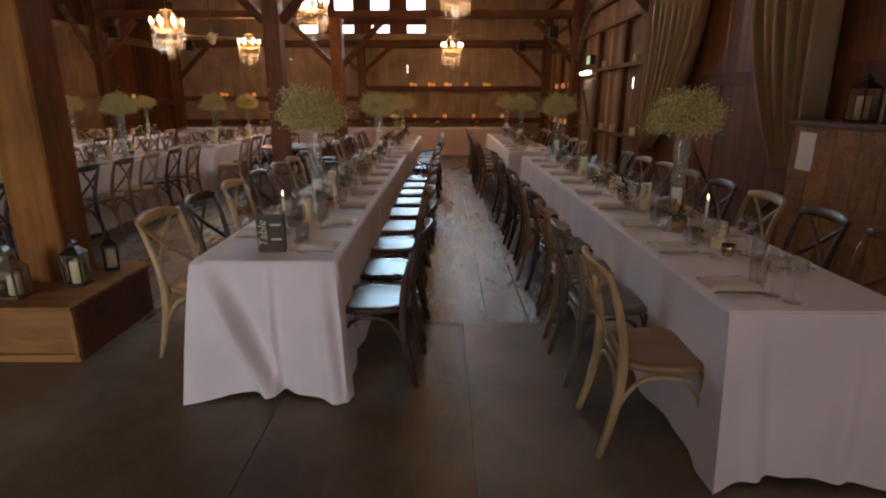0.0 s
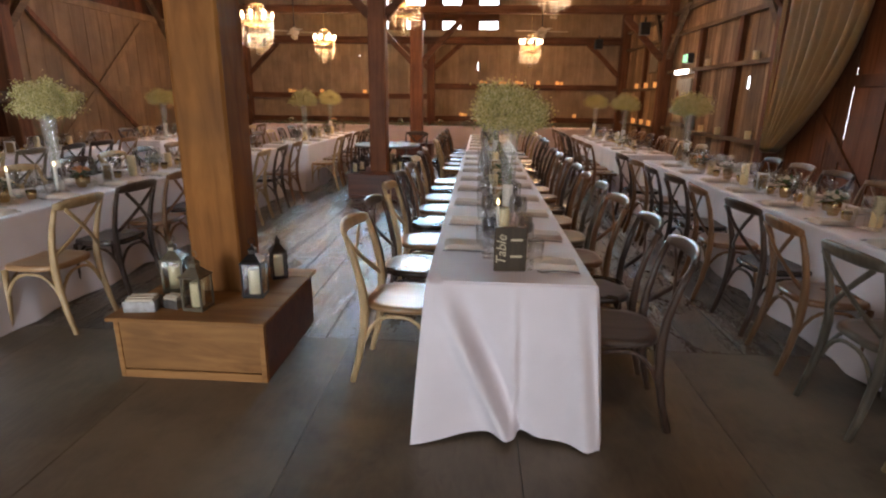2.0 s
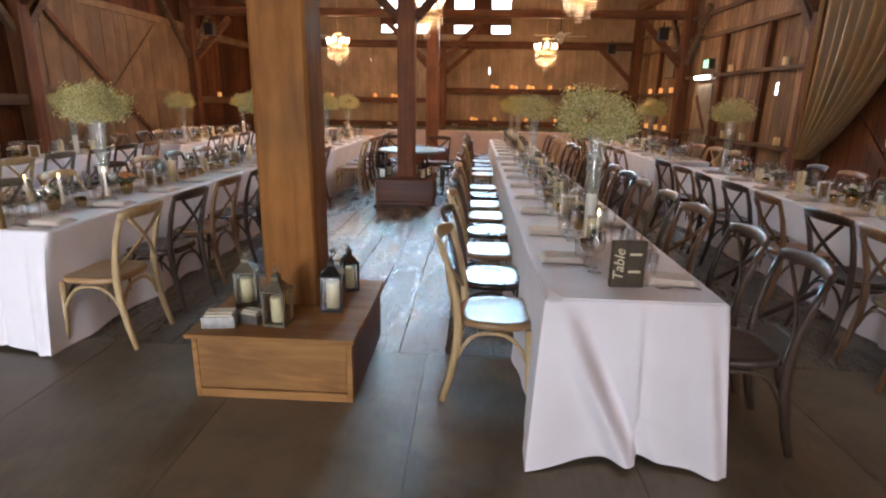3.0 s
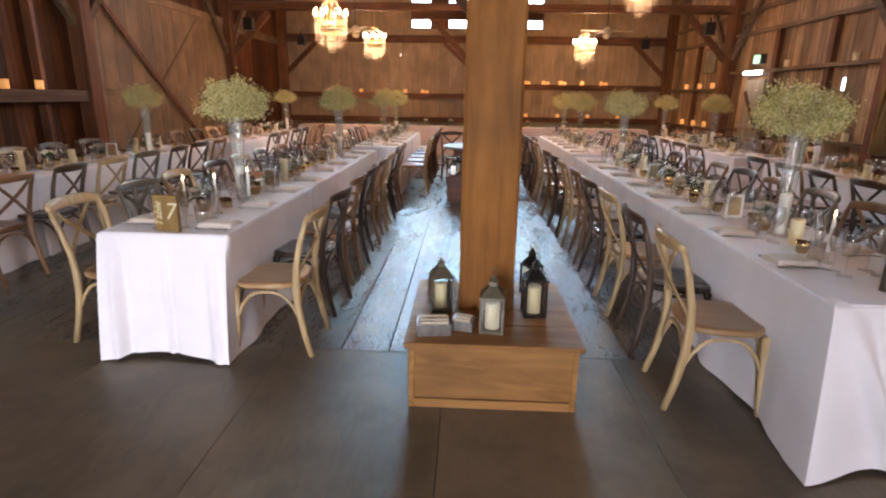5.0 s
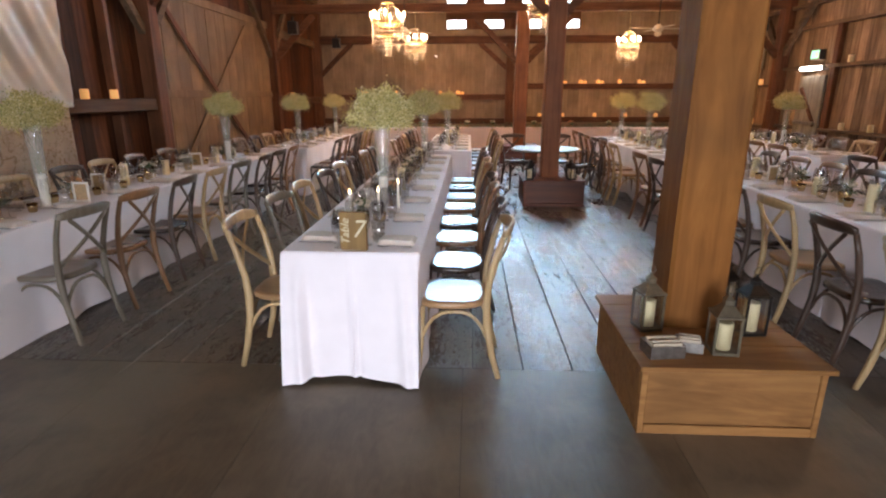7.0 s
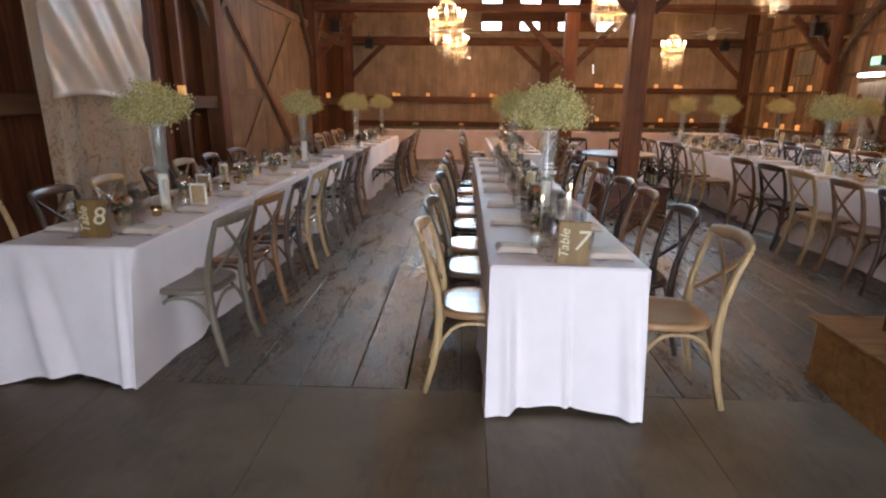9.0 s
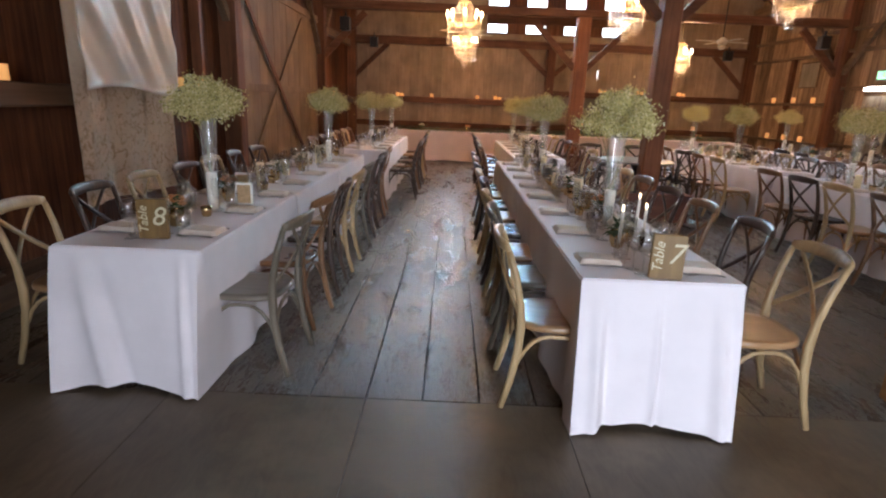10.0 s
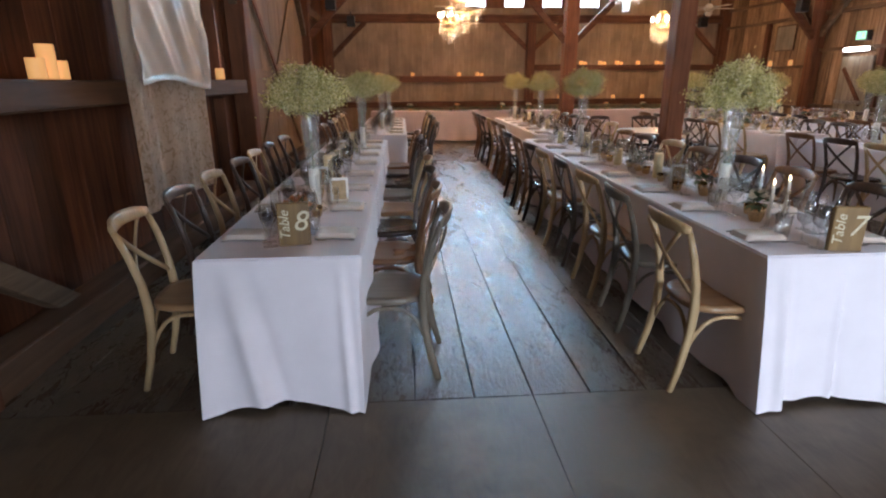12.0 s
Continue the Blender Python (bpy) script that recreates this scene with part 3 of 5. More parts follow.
# runs: x from, x to, y from, y to, number of tables
RUNS = {
    "a1": (-6.59, -5.83, 4.12, 9.2, 3), "a2": (-6.32, -5.56, 9.85, 13.5, 2),
    "b1": (-3.96, -3.19, 3.95, 9.1, 3), "b2": (-3.66, -2.9, 9.6, 13.3, 2),
    "c1": (-0.33, 0.43, 3.13, 8.65, 3), "c2": (-0.31, 0.47, 9.12, 12.8, 2),
    "d1": (2.13, 2.89, 2.46, 8.4, 3), "d2": (2.0, 2.76, 9.0, 13.5, 2),
}
NEAR_FOLDS = {"c1": ((-0.28, 0.33, 0.05, 0.075), (0.07, 0.02, 0.016, 0.02), (0.34, 0.03, 0.03, 0.035)), "b1": ((-3.58, 0.02, 0.016, 0.018), (-3.87, 0.02, 0.03, 0.035), (-3.3, 0.04, 0.03, 0.025)), "d1": ((2.25, 0.05, 0.04, 0.03), (2.65, -0.03, 0.05, 0.03)),
              "a1": ((-6.45, 0.14, 0.05, 0.035), (-5.93, 0.03, 0.02, 0.02))}
for key, (x0, x1, y0, y1, n) in RUNS.items():
    L = (y1 - y0) / n
    for i in range(n):
        trestle(x0, x1, y0 + i * L, y0 + (i + 1) * L - 0.004)
        tablecloth(x0, x1, y0 + i * L, y0 + (i + 1) * L + 0.0, "pale pinkish white floor-length linen cloth on a long table",
                   (i == 0, i == n - 1), sum(map(ord, key)) * 3 + i, folds=NEAR_FOLDS.get(key, ()) if i == 0 else (), top=H + 0.001 - 0.0012 * i, swing=0.06 if key == "c1" else 0.03 if key == "d1" else 0.008)
# head table along the far wall
trestle(-6.4, -1.75, 15.7, 16.46)
trestle(-1.74, 2.9, 15.7, 16.46)
tablecloth(-6.4, -1.75, 15.7, 16.46, "dusty pink cloth on the head table", (True, True), 5, M_CLOTH_FAR)
tablecloth(-1.74, 2.9, 15.7, 16.46, "dusty pink cloth on the head table", (True, True), 6, M_CLOTH_FAR)


# ---------------------------------------------------------------- chairs
def cross_back_chair(finish, m, words):
    """Bentwood cross-back chair, facing +y, origin on the floor under the seat."""
    wd, st = CHAIR_WOODS[finish], SEAT_WOODS[finish]
    c = thing("cross_back_chair", m, words, "chair", "chairs along the tables")
    # seat: rounded trapezium, dished
    bm = bmesh.new()
    ring = []
    for i in range(28):
        a = 2 * math.pi * i / 28
        cx, sy = math.cos(a), math.sin(a)
        w = 0.215 + 0.02 * sy
        ring.append((w * math.copysign(abs(cx) ** 0.62, cx), 0.205 * math.copysign(abs(sy) ** 0.62, sy)))
    levels = ((0.93, 0.425), (1.0, 0.435), (1.0, 0.453), (0.965, 0.464), (0.8, 0.461), (0.45, 0.455))
    rs = [[bm.verts.new((x * s, y * s, z)) for x, y in ring] for s, z in levels]
    for a, b in zip(rs, rs[1:]):
        for i in range(28):
            bm.faces.new((a[i], a[(i + 1) % 28], b[(i + 1) % 28], b[i]))
    bm.faces.new(rs[0][::-1])
    bm.faces.new(rs[-1])
    part("seat", bm, st, c, smooth=True)
    for s in (-1, 1):
        pts = [(s * 0.205, -0.265, 0.0), (s * 0.2, -0.225, 0.15), (s * 0.195, -0.195, 0.32), (s * 0.195, -0.19, 0.45), (s * 0.2, -0.2, 0.58), (s * 0.208, -0.235, 0.73), (s * 0.212, -0.275, 0.85)]
        part("back_leg", sweep(bmesh.new(), pts, [0.014, 0.016, 0.018, 0.019, 0.017, 0.016, 0.014], [0.016, 0.019, 0.022, 0.023, 0.019, 0.017, 0.014]), wd, c, smooth=True)
        pts = [(s * 0.2, 0.2, 0.0), (s * 0.19, 0.185, 0.2), (s * 0.185, 0.175, 0.43)]
        part("front_leg", sweep(bmesh.new(), pts, [0.014, 0.018, 0.021], [0.014, 0.018, 0.021]), wd, c, smooth=True)
        # bent arch between front and back leg
        pts = []
        for i in range(11):
            f = i / 10
            pts.append((s * 0.193, -0.2 + 0.38 * f, 0.24 + 0.165 * (1 - abs(2 * f - 1) ** 3.0)))
        part("side_arch", sweep(bmesh.new(), pts, 0.009, 0.011, n=6), wd, c, smooth=True)
    for y in (0.178, -0.195):
        pts = []
        for i in range(11):
            f = i / 10
            pts.append((-0.187 + 0.374 * f, y, 0.25 + 0.155 * (1 - abs(2 * f - 1) ** 3.0)))
        part("arch", sweep(bmesh.new(), pts, 0.009, 0.011, side=(0, 1, 0), n=6), wd, c, smooth=True)
    # top rail, bowed back and broad
    pts, hb = [], []
    for i in range(13):
        f = -1 + i / 6
        pts.append((0.222 * f, -0.278 - 0.05 * (1 - f * f), 0.862 + 0.012 * (1 - f * f)))
        hb.append(0.037 - 0.016 * abs(f) ** 4)
    part("top_rail", sweep(bmesh.new(), pts, 0.012, hb, side=(0, 1, 0.25), n=8), wd, c, smooth=True)
    # crossed splats
    for s in (-1, 1):
        pts = []
        for i in range(9):
            f = i / 8
            pts.append((s * (0.188 - 0.355 * f), -0.205 - 0.10 * f - 0.02 * math.sin(math.pi * f) - (0.006 if s > 0 else -0.006), 0.53 + 0.31 * f))
        part("cross_splat", sweep(bmesh.new(), pts, 0.015, 0.006, side=(1, 0, 0.9 * s), n=6), wd, c, smooth=True)
    return c


WORDS = {
    "natural": "pale natural oak cross-back bentwood chair pushed up to the table",
    "brown": "mid-brown wooden cross-back bentwood chair pushed up to the table",
    "dark": "dark walnut-stained cross-back bentwood chair pushed up to the table",
    "grey": "weathered grey-brown cross-back bentwood chair pushed up to the table",
}

MODELS = {}


def put_chair(finish, m):
    if finish not in MODELS:
        MODELS[finish] = cross_back_chair(finish, m, WORDS[finish])
        return MODELS[finish]
    return copy_thing(MODELS[finish], m)


# key: side, first chair's y, spacing, number, finishes of the near ones
SEATS = {
    ("a1", -1): (4.5, 0.63, 7, "natural dark natural dark natural dark dark"),
    ("a1", 1): (4.52, 0.62, 8, "grey brown dark natural grey dark dark brown"),
    ("b1", -1): (4.25, 0.63, 8, "natural grey natural dark natural dark brown dark"),
    ("b1", 1): (4.19, 0.63, 8, "natural dark brown dark brown natural dark brown"),
    ("c1", -1): (3.72, 0.62, 8, "natural dark natural dark brown natural dark brown"),
    ("c1", 1): (3.4, 0.6, 9, "dark dark brown grey brown dark brown brown dark"),
    ("d1", -1): (2.75, 0.62, 9, "natural grey brown dark brown dark dark brown dark"),
    ("d1", 1): (3.1, 0.63, 8, "brown dark natural dark brown dark brown dark"),
    ("a2", -1): (10.15, 0.62, 6, ""), ("a2", 1): (10.15, 0.62, 6, ""),
    ("b2", -1): (9.9, 0.62, 6, ""), ("b2", 1): (9.9, 0.62, 6, ""),
    ("c2", -1): (9.4, 0.62, 6, ""), ("c2", 1): (9.4, 0.62, 6, ""),
    ("d2", -1): (9.3, 0.62, 7, ""), ("d2", 1): (9.3, 0.62, 7, ""),
}
rng = random.Random(11)
PLACES = []
for (key, side), (y, dy, n, names) in SEATS.items():
    x0, x1 = RUNS[key][:2]
    names = names.split()
    for i in range(n):
        f = names[i] if i < len(names) else rng.choice(("dark", "dark", "brown", "natural", "brown"))
        edge = x1 if side > 0 else x0
        yy = y + i * dy + rng.uniform(-0.03, 0.03)
        out = {('a1', -1): 0.14, ('a1', 1): 0.12, ('b1', -1): 0.045, ('c1', 1): 0.16}.get((key, side), 0.18) + rng.uniform(-0.015, 0.015)
        put_chair(f, at(edge + side * out, yy, 0, (90 if side > 0 else -90) + rng.uniform(-5, 5)))
        PLACES.append((key, side, edge, yy))
for x, y, r in ((-1.35, 11.0, 170), (-2.05, 11.05, 195), (-1.0, 10.35, 100)):
    put_chair("dark", at(x, y, 0, r))


# ---------------------------------------------------------------- place settings
def flat_bar(pts_w, z0=0.0, t=0.003):
    """A flat outline swept along y: (y, half width, lift)."""
    bm = bmesh.new()
    rows = [[bm.verts.new((s * w, y, z0 + l + dz)) for s, dz in ((-1, 0), (1, 0), (1, t), (-1, t))] for y, w, l in pts_w]
    for a, b in zip(rows, rows[1:]):
        for k in range(4):
            bm.faces.new((a[k], a[(k + 1) % 4], b[(k + 1) % 4], b[k]))
    bm.faces.new(rows[0][::-1])
    bm.faces.new(rows[-1])
    bmesh.ops.recalc_face_normals(bm, faces=bm.faces)
    return bm


KNIFE = mesh_of("knife", flat_bar(((-0.11, 0.006, 0), (-0.09, 0.009, 0.002), (0.0, 0.006, 0.003), (0.01, 0.01, 0.001), (0.08, 0.011, 0), (0.115, 0.003, 0))), M_STEEL)
FORK = mesh_of("fork", flat_bar(((-0.1, 0.009, 0), (-0.07, 0.007, 0.003), (0.02, 0.004, 0.006), (0.045, 0.012, 0.002), (0.075, 0.013, 0.0), (0.1, 0.012, 0.006))), M_STEEL)


def napkin_mesh(seed):
    r = random.Random(seed)
    bm = bmesh.new()
    for k in range(3):
        a, b, t = 0.072 - 0.003 * k, 0.105 - 0.004 * k, 0.0075
        nx, ny = 6, 8
        g = [[bm.verts.new((-a + 2 * a * i / nx, -b + 2 * b * j / ny + r.uniform(-1, 1) * 0.001, k * 0.0085 + t + 0.003 * math.sin(i * 1.1 + seed) * math.cos(j * 0.7 + k))) for j in range(ny + 1)] for i in range(nx + 1)]
        lo = [[bm.verts.new((v.co.x * 1.01, v.co.y * 1.01, k * 0.0085)) for v in row] for row in g]
        for i in range(nx):
            for j in range(ny):
                bm.faces.new((g[i][j], g[i + 1][j], g[i + 1][j + 1], g[i][j + 1]))
        loop = [(i, 0) for i in range(nx)] + [(nx, j) for j in range(ny)] + [(i, ny) for i in range(nx, 0, -1)] + [(0, j) for j in range(ny, 0, -1)]
        for p, q in zip(loop, loop[1:] + loop[:1]):
            bm.faces.new((lo[p[0]][p[1]], lo[q[0]][q[1]], g[q[0]][q[1]], g[p[0]][p[1]]))
    return mesh_of("napkin", bm, M_NAPKIN, True)


NAPKINS = [napkin_mesh(s) for s in range(3)]
WINE = mesh_of("wine_glass", revolve(bmesh.new(), ((0.036, 0.0), (0.035, 0.003), (0.006, 0.008), (0.0045, 0.03), (0.0045, 0.085), (0.012, 0.095), (0.034, 0.12), (0.04, 0.15), (0.037, 0.185), (0.032, 0.21), (0.0305, 0.21), (0.036, 0.18), (0.0385, 0.15), (0.032, 0.122), (0.008, 0.1)), 16), M_GLASS, True)
TUMBLER = mesh_of("tumbler", revolve(bmesh.new(), ((0.028, 0.0), (0.032, 0.004), (0.037, 0.06), (0.04, 0.125), (0.0385, 0.125), (0.035, 0.06), (0.03, 0.012)), 16), M_GLASS, True)
GOBLET = mesh_of("champagne_flute", revolve(bmesh.new(), ((0.031, 0.0), (0.03, 0.003), (0.005, 0.008), (0.004, 0.07), (0.012, 0.085), (0.024, 0.12), (0.027, 0.17), (0.024, 0.225), (0.0228, 0.225), (0.0255, 0.17), (0.022, 0.12), (0.008, 0.09)), 16), M_GLASS, True)


def settle(name, me, m, label, category, group=""):
    ob = new(name, me)
    ob.matrix_basis = m
    return tagged(ob, label, category, group)


rng = random.Random(5)
ZT = H + 0.003
for key, side, edge, y in PLACES:
    if y < RUNS[key][2] + 0.14:
        y = RUNS[key][2] + 0.16
    rz = 90 if side > 0 else -90
    s = -side          # towards the table's middle
    settle("napkin", rng.choice(NAPKINS), at(edge + s * 0.15, y + rng.uniform(-0.015, 0.015), ZT, 90 + rng.uniform(-6, 6) + (90 if rng.random() < 0.0 else 0)), "folded taupe linen napkin laid at a place", "napkin", "napkins")
    settle("knife", KNIFE, at(edge + s * 0.15, y + side * 0.092, ZT, rz + rng.uniform(-3, 3)), "steel table knife beside a napkin", "knife", "knives")
    settle("fork", FORK, at(edge + s * 0.15, y - side * 0.11, ZT, rz + rng.uniform(-3, 3)), "steel table fork beside a napkin", "fork", "forks")
    settle("wine_glass", WINE, at(edge + s * (0.285 + rng.uniform(-0.02, 0.02)), y + side * 0.12, ZT), "clear stemmed wine glass beside a napkin", "glass", "wine glasses")
    settle("tumbler", TUMBLER, at(edge + s * (0.26 + rng.uniform(-0.02, 0.02)), y + side * 0.02, ZT), "clear water tumbler beside a napkin", "glass", "tumblers")
    settle("wine_glass", WINE, at(edge + s * (0.3 + rng.uniform(-0.02, 0.02)), y + side * 0.2, ZT), "clear stemmed wine glass beside a napkin", "glass", "wine glasses")
    if rng.random() < 0.85:
        settle("champagne_flute", GOBLET, at(edge + s * (0.3 + rng.uniform(-0.01, 0.02)), y - side * 0.07, ZT), "clear champagne flute beside a napkin", "glass", "champagne flutes")


# ---------------------------------------------------------------- centrepieces
def blob_cloud(n, rx, rz, size, seed):
    """Many little faceted florets gathered in sprays, which make an uneven dome with a drooping rim."""
    r = random.Random(seed)
    verts, faces, sprays = [], [], []
    for _ in range(95):
        d = Vector((r.gauss(0, 1), r.gauss(0, 1), r.gauss(0.25, 0.8))).normalized()
        k = r.uniform(0.72, 1.06) if r.random() < 0.85 else r.uniform(1.06, 1.25)
        low = 0.3 + 0.35 * math.hypot(d.x, d.y)
        sprays.append((Vector((d.x * rx * k, d.y * rx * k, d.z * rz * k if d.z > 0 else d.z * rz * low * k)), r.uniform(0.018, 0.034)))
    for _ in range(n):
        o, spread = r.choice(sprays)
        if r.random() < 0.12:
            spread *= 1.45
        c = o * r.uniform(0.86, 1.02) + Vector((r.gauss(0, spread), r.gauss(0, spread), r.gauss(0, spread * 0.8)))
        s = size * r.uniform(0.6, 1.35)
        b = len(verts)
        for v in ((1, 0, 0), (-1, 0, 0), (0, 1, 0), (0, -1, 0), (0, 0, 1), (0, 0, -1)):
            q = Vector(v) * s + Vector((r.uniform(-1, 1), r.uniform(-1, 1), r.uniform(-1, 1))) * s * 0.4
            verts.append(c + q)
        for f in ((0, 2, 4), (2, 1, 4), (1, 3, 4), (3, 0, 4), (2, 0, 5), (1, 2, 5), (3, 1, 5), (0, 3, 5)):
            faces.append(tuple(b + i for i in f))
    me = bpy.data.meshes.new("florets")
    me.from_pydata(verts, [], faces)
    return me


def floret_mat():
    m, n, l, b = mat("gypsophila_florets", (0.6, 0.6, 0.4), 0.8)
    g = n.new("ShaderNodeNewGeometry")
    c = ramp(n, l, g.outputs["Random Per Island"], ((0.0, (0.24, 0.22, 0.05)), (0.35, (0.54, 0.47, 0.16)), (0.8, (0.74, 0.64, 0.31)), (1.0, (0.88, 0.8, 0.52))))
    l.new(c.outputs[0], b.inputs["Base Color"])
    b.inputs["Subsurface Weight"].default_value = 0.0
    return m


M_FLORETS = floret_mat()


def stems_mesh(seed, n, r_top, z0, z1, r_bot=0.012, thick=0.0012):
    r = random.Random(seed)
    bm = bmesh.new()
    for _ in range(n):
        a, q = r.uniform(0, 6.283), r.random() ** 0.5
        p0 = Vector((r_bot * math.cos(a) * q, r_bot * math.sin(a) * q, z0))
        p1 = Vector((r_top * math.cos(a) * q, r_top * math.sin(a) * q, z1 - 0.5 * r_top * q))
        mid = (p0 + p1) / 2 - Vector((math.cos(a), math.sin(a), 0)) * 0.25 * r_top * q
        sweep(bm, [p0, mid, p1], thick, thick, n=3)
    return bm


def tall_vase(m, seed, words, scale=1.0):
    """Trumpet glass vase with a pale candle sleeve at its foot and a dome of baby's breath."""
    v = thing("tall_flower_vase", m, words, "flower vase", "tall vases on the tables")
    prof = ((0.066, 0.0), (0.064, 0.008), (0.036, 0.014), (0.037, 0.05), (0.041, 0.2), (0.046, 0.4), (0.058, 0.6), (0.063, 0.635))
    part("glass_vase", revolve(bmesh.new(), prof, 20, cap=False), M_VASE, v, "clear trumpet glass", True)
    part("frosted_sleeve", revolve(bmesh.new(), ((0.03, 0.0), (0.031, 0.004), (0.033, 0.22), (0.031, 0.24), (0.026, 0.24)), 18, (0, 0, 0.016)), M_WAX_W, v, "frosted white candle sleeve", True)
    for k in range(8):
        part("stem", stems_mesh(seed * 10 + k, 1, 0.15, 0.2, 0.7, 0.01, 0.0011), M_STEM, v)
    me = blob_cloud(8000, 0.215, 0.165, 0.0052, seed)
    me.materials.append(M_FLORETS)
    for vert in me.vertices:
        vert.co.z += 0.69
    part("flower_dome", me, None, v, "cream-green baby's breath dome")
    return v


VASE_AT = [(0.08, 4.29), (-3.55, 5.03), (-6.17, 5.07), (2.5, 3.92),
           (0.1, 7.95), (-3.5, 8.1), (-6.08, 8.13), (2.55, 8.05),
           (0.1, 10.6), (-3.32, 10.8), (-5.94, 10.72), (2.43, 10.77),
           (0.1, 12.3), (-3.36, 12.7), (-5.88, 13.2), (2.42, 13.2)]
vase_models = [tall_vase(at(x, y, ZT), 20 + i, "tall trumpet glass vase topped with a dome of baby's breath") for i, (x, y) in enumerate(VASE_AT[:4])]
for i, (x, y) in enumerate(VASE_AT[4:]):
    copy_thing(vase_models[i % 4], at(x, y, ZT, 70 * i + 30))


def pillar_candle(m, r, h, lit=False, words="ivory pillar candle"):
    c = thing("pillar_candle", m, words, "candle", "candles")
    prof = ((r * 0.97, 0.0), (r, 0.004), (r, h - 0.006), (r * 0.95, h), (r * 0.75, h - 0.004), (0.004, h - 0.008))
    part("wax", revolve(bmesh.new(), prof, 16), M_WAX_LIT if lit else M_WAX, c, smooth=True)
    part("wick", revolve(bmesh.new(), ((0.0015, 0.0), (0.001, 0.012)), 6, (0, 0, h - 0.008)), M_PLASTIC, c)
    return c


PILLAR = {}


def put_pillar(x, y, z, r, h, lit=False, words="ivory pillar candle"):
    k = (r, h, lit, words)
    if k in PILLAR:
        return copy_thing(PILLAR[k], at(x, y, z))
    PILLAR[k] = pillar_candle(at(x, y, z), r, h, lit, words)
    return PILLAR[k]


def taper(m, words="white taper candle in a glass holder, burning"):
    c = thing("taper_candle", m, words, "candle", "taper candles")
    part("holder", revolve(bmesh.new(), ((0.035, 0.0), (0.033, 0.006), (0.01, 0.012), (0.012, 0.06), (0.016, 0.08), (0.012, 0.08)), 14), M_GLASS, c, "clear glass holder", True)
    part("wax", revolve(bmesh.new(), ((0.0095, 0.0), (0.0085, 0.17), (0.003, 0.176)), 10, (0, 0, 0.06)), M_WAX_W, c, smooth=True)
    part("flame", revolve(bmesh.new(), ((0.001, 0.0), (0.0055, 0.01), (0.005, 0.018), (0.0008, 0.036)), 8, (0, 0, 0.238)), M_FLAME, c, "bright flame", True)
    return c


def posy(m, seed, petal, words):
    """Low mixed posy in a gold mercury glass cup."""
    c = thing("posy", m, words, "flower arrangement", "low posies on the tables")
    part("cup", revolve(bmesh.new(), ((0.03, 0.0), (0.032, 0.004), (0.045, 0.04), (0.048, 0.085), (0.042, 0.1), (0.039, 0.098), (0.044, 0.08), (0.03, 0.012)), 16), M_GOLD, c, "gold mercury glass cup", True)
    r = random.Random(seed)
    lv = bmesh.new()
    for k in range(34):
        a, el = r.uniform(0, 6.283), r.uniform(-0.1, 1.2)
        d = Vector((math.cos(a) * math.cos(el), math.sin(a) * math.cos(el), math.sin(el)))
        p0 = Vector((0, 0, 0.1)) + d * 0.02
        L = r.uniform(0.06, 0.12)
        s = d.cross(Vector((0, 0, 1))).normalized() * r.uniform(0.012, 0.02)
        vs = [lv.verts.new(p) for p in (p0, p0 + d * L * 0.5 + s, p0 + d * L + Vector((0, 0, -0.02)), p0 + d * L * 0.5 - s)]
        ce = lv.verts.new(p0 + d * L * 0.5 + Vector((0, 0, -0.004)))
        for i in range(4):
            lv.faces.new((vs[i], vs[(i + 1) % 4], ce))
    part("leaves", lv, M_LEAF, c, "dark green leaves")
    for k in range(6):
        a = k * 2.4 + r.uniform(-0.3, 0.3)
        rad = 0.02 + 0.01 * k
        ctr = Vector((rad * math.cos(a), rad * math.sin(a), 0.135 + 0.03 * (1 - k / 6)))
        bm = bmesh.new()
        for j in range(14):
            an, tier = j * 2.39996, j / 14
            d = Vector((math.cos(an), math.sin(an), 0))
            rr = 0.007 + 0.02 * tier
            up = 0.022 * (1 - tier)
            t = Vector((-d.y, d.x, 0)) * (0.008 + 0.007 * tier)
            b0 = ctr + Vector((0, 0, -0.012))
            q = [bm.verts.new(p) for p in (b0, ctr + d * rr - t + Vector((0, 0, up * 0.7)), ctr + d * rr * 1.15 + Vector((0, 0, up + 0.004)), ctr + d * rr + t + Vector((0, 0, up * 0.7)))]
            bm.faces.new((q[0], q[1], q[2]))
            bm.faces.new((q[0], q[2], q[3]))
        part("rose", bm, petal, c, "", True)
    return c


def photo_frame(m, words="small white-framed card standing on the table"):
    c = thing("photo_frame", m, words, "picture frame", "framed cards on the tables")
    for a in ((-0.06, -0.045, 0, 0.16), (0.045, 0.06, 0, 0.16), (-0.045, 0.045, 0, 0.015), (-0.045, 0.045, 0.145, 0.16)):
        part("frame_side", one_box(a[0], a[1], -0.008, 0.008, a[2], a[3], 0.002), M_PAINT, c, "white painted frame")
    part("card", one_box(-0.046, 0.046, -0.002, 0.004, 0.014, 0.146), M_KRAFT, c, "plain brown card")
    part("strut", one_box(-0.015, 0.015, 0.008, 0.05, 0.0, 0.006), M_PAINT, c)
    return c


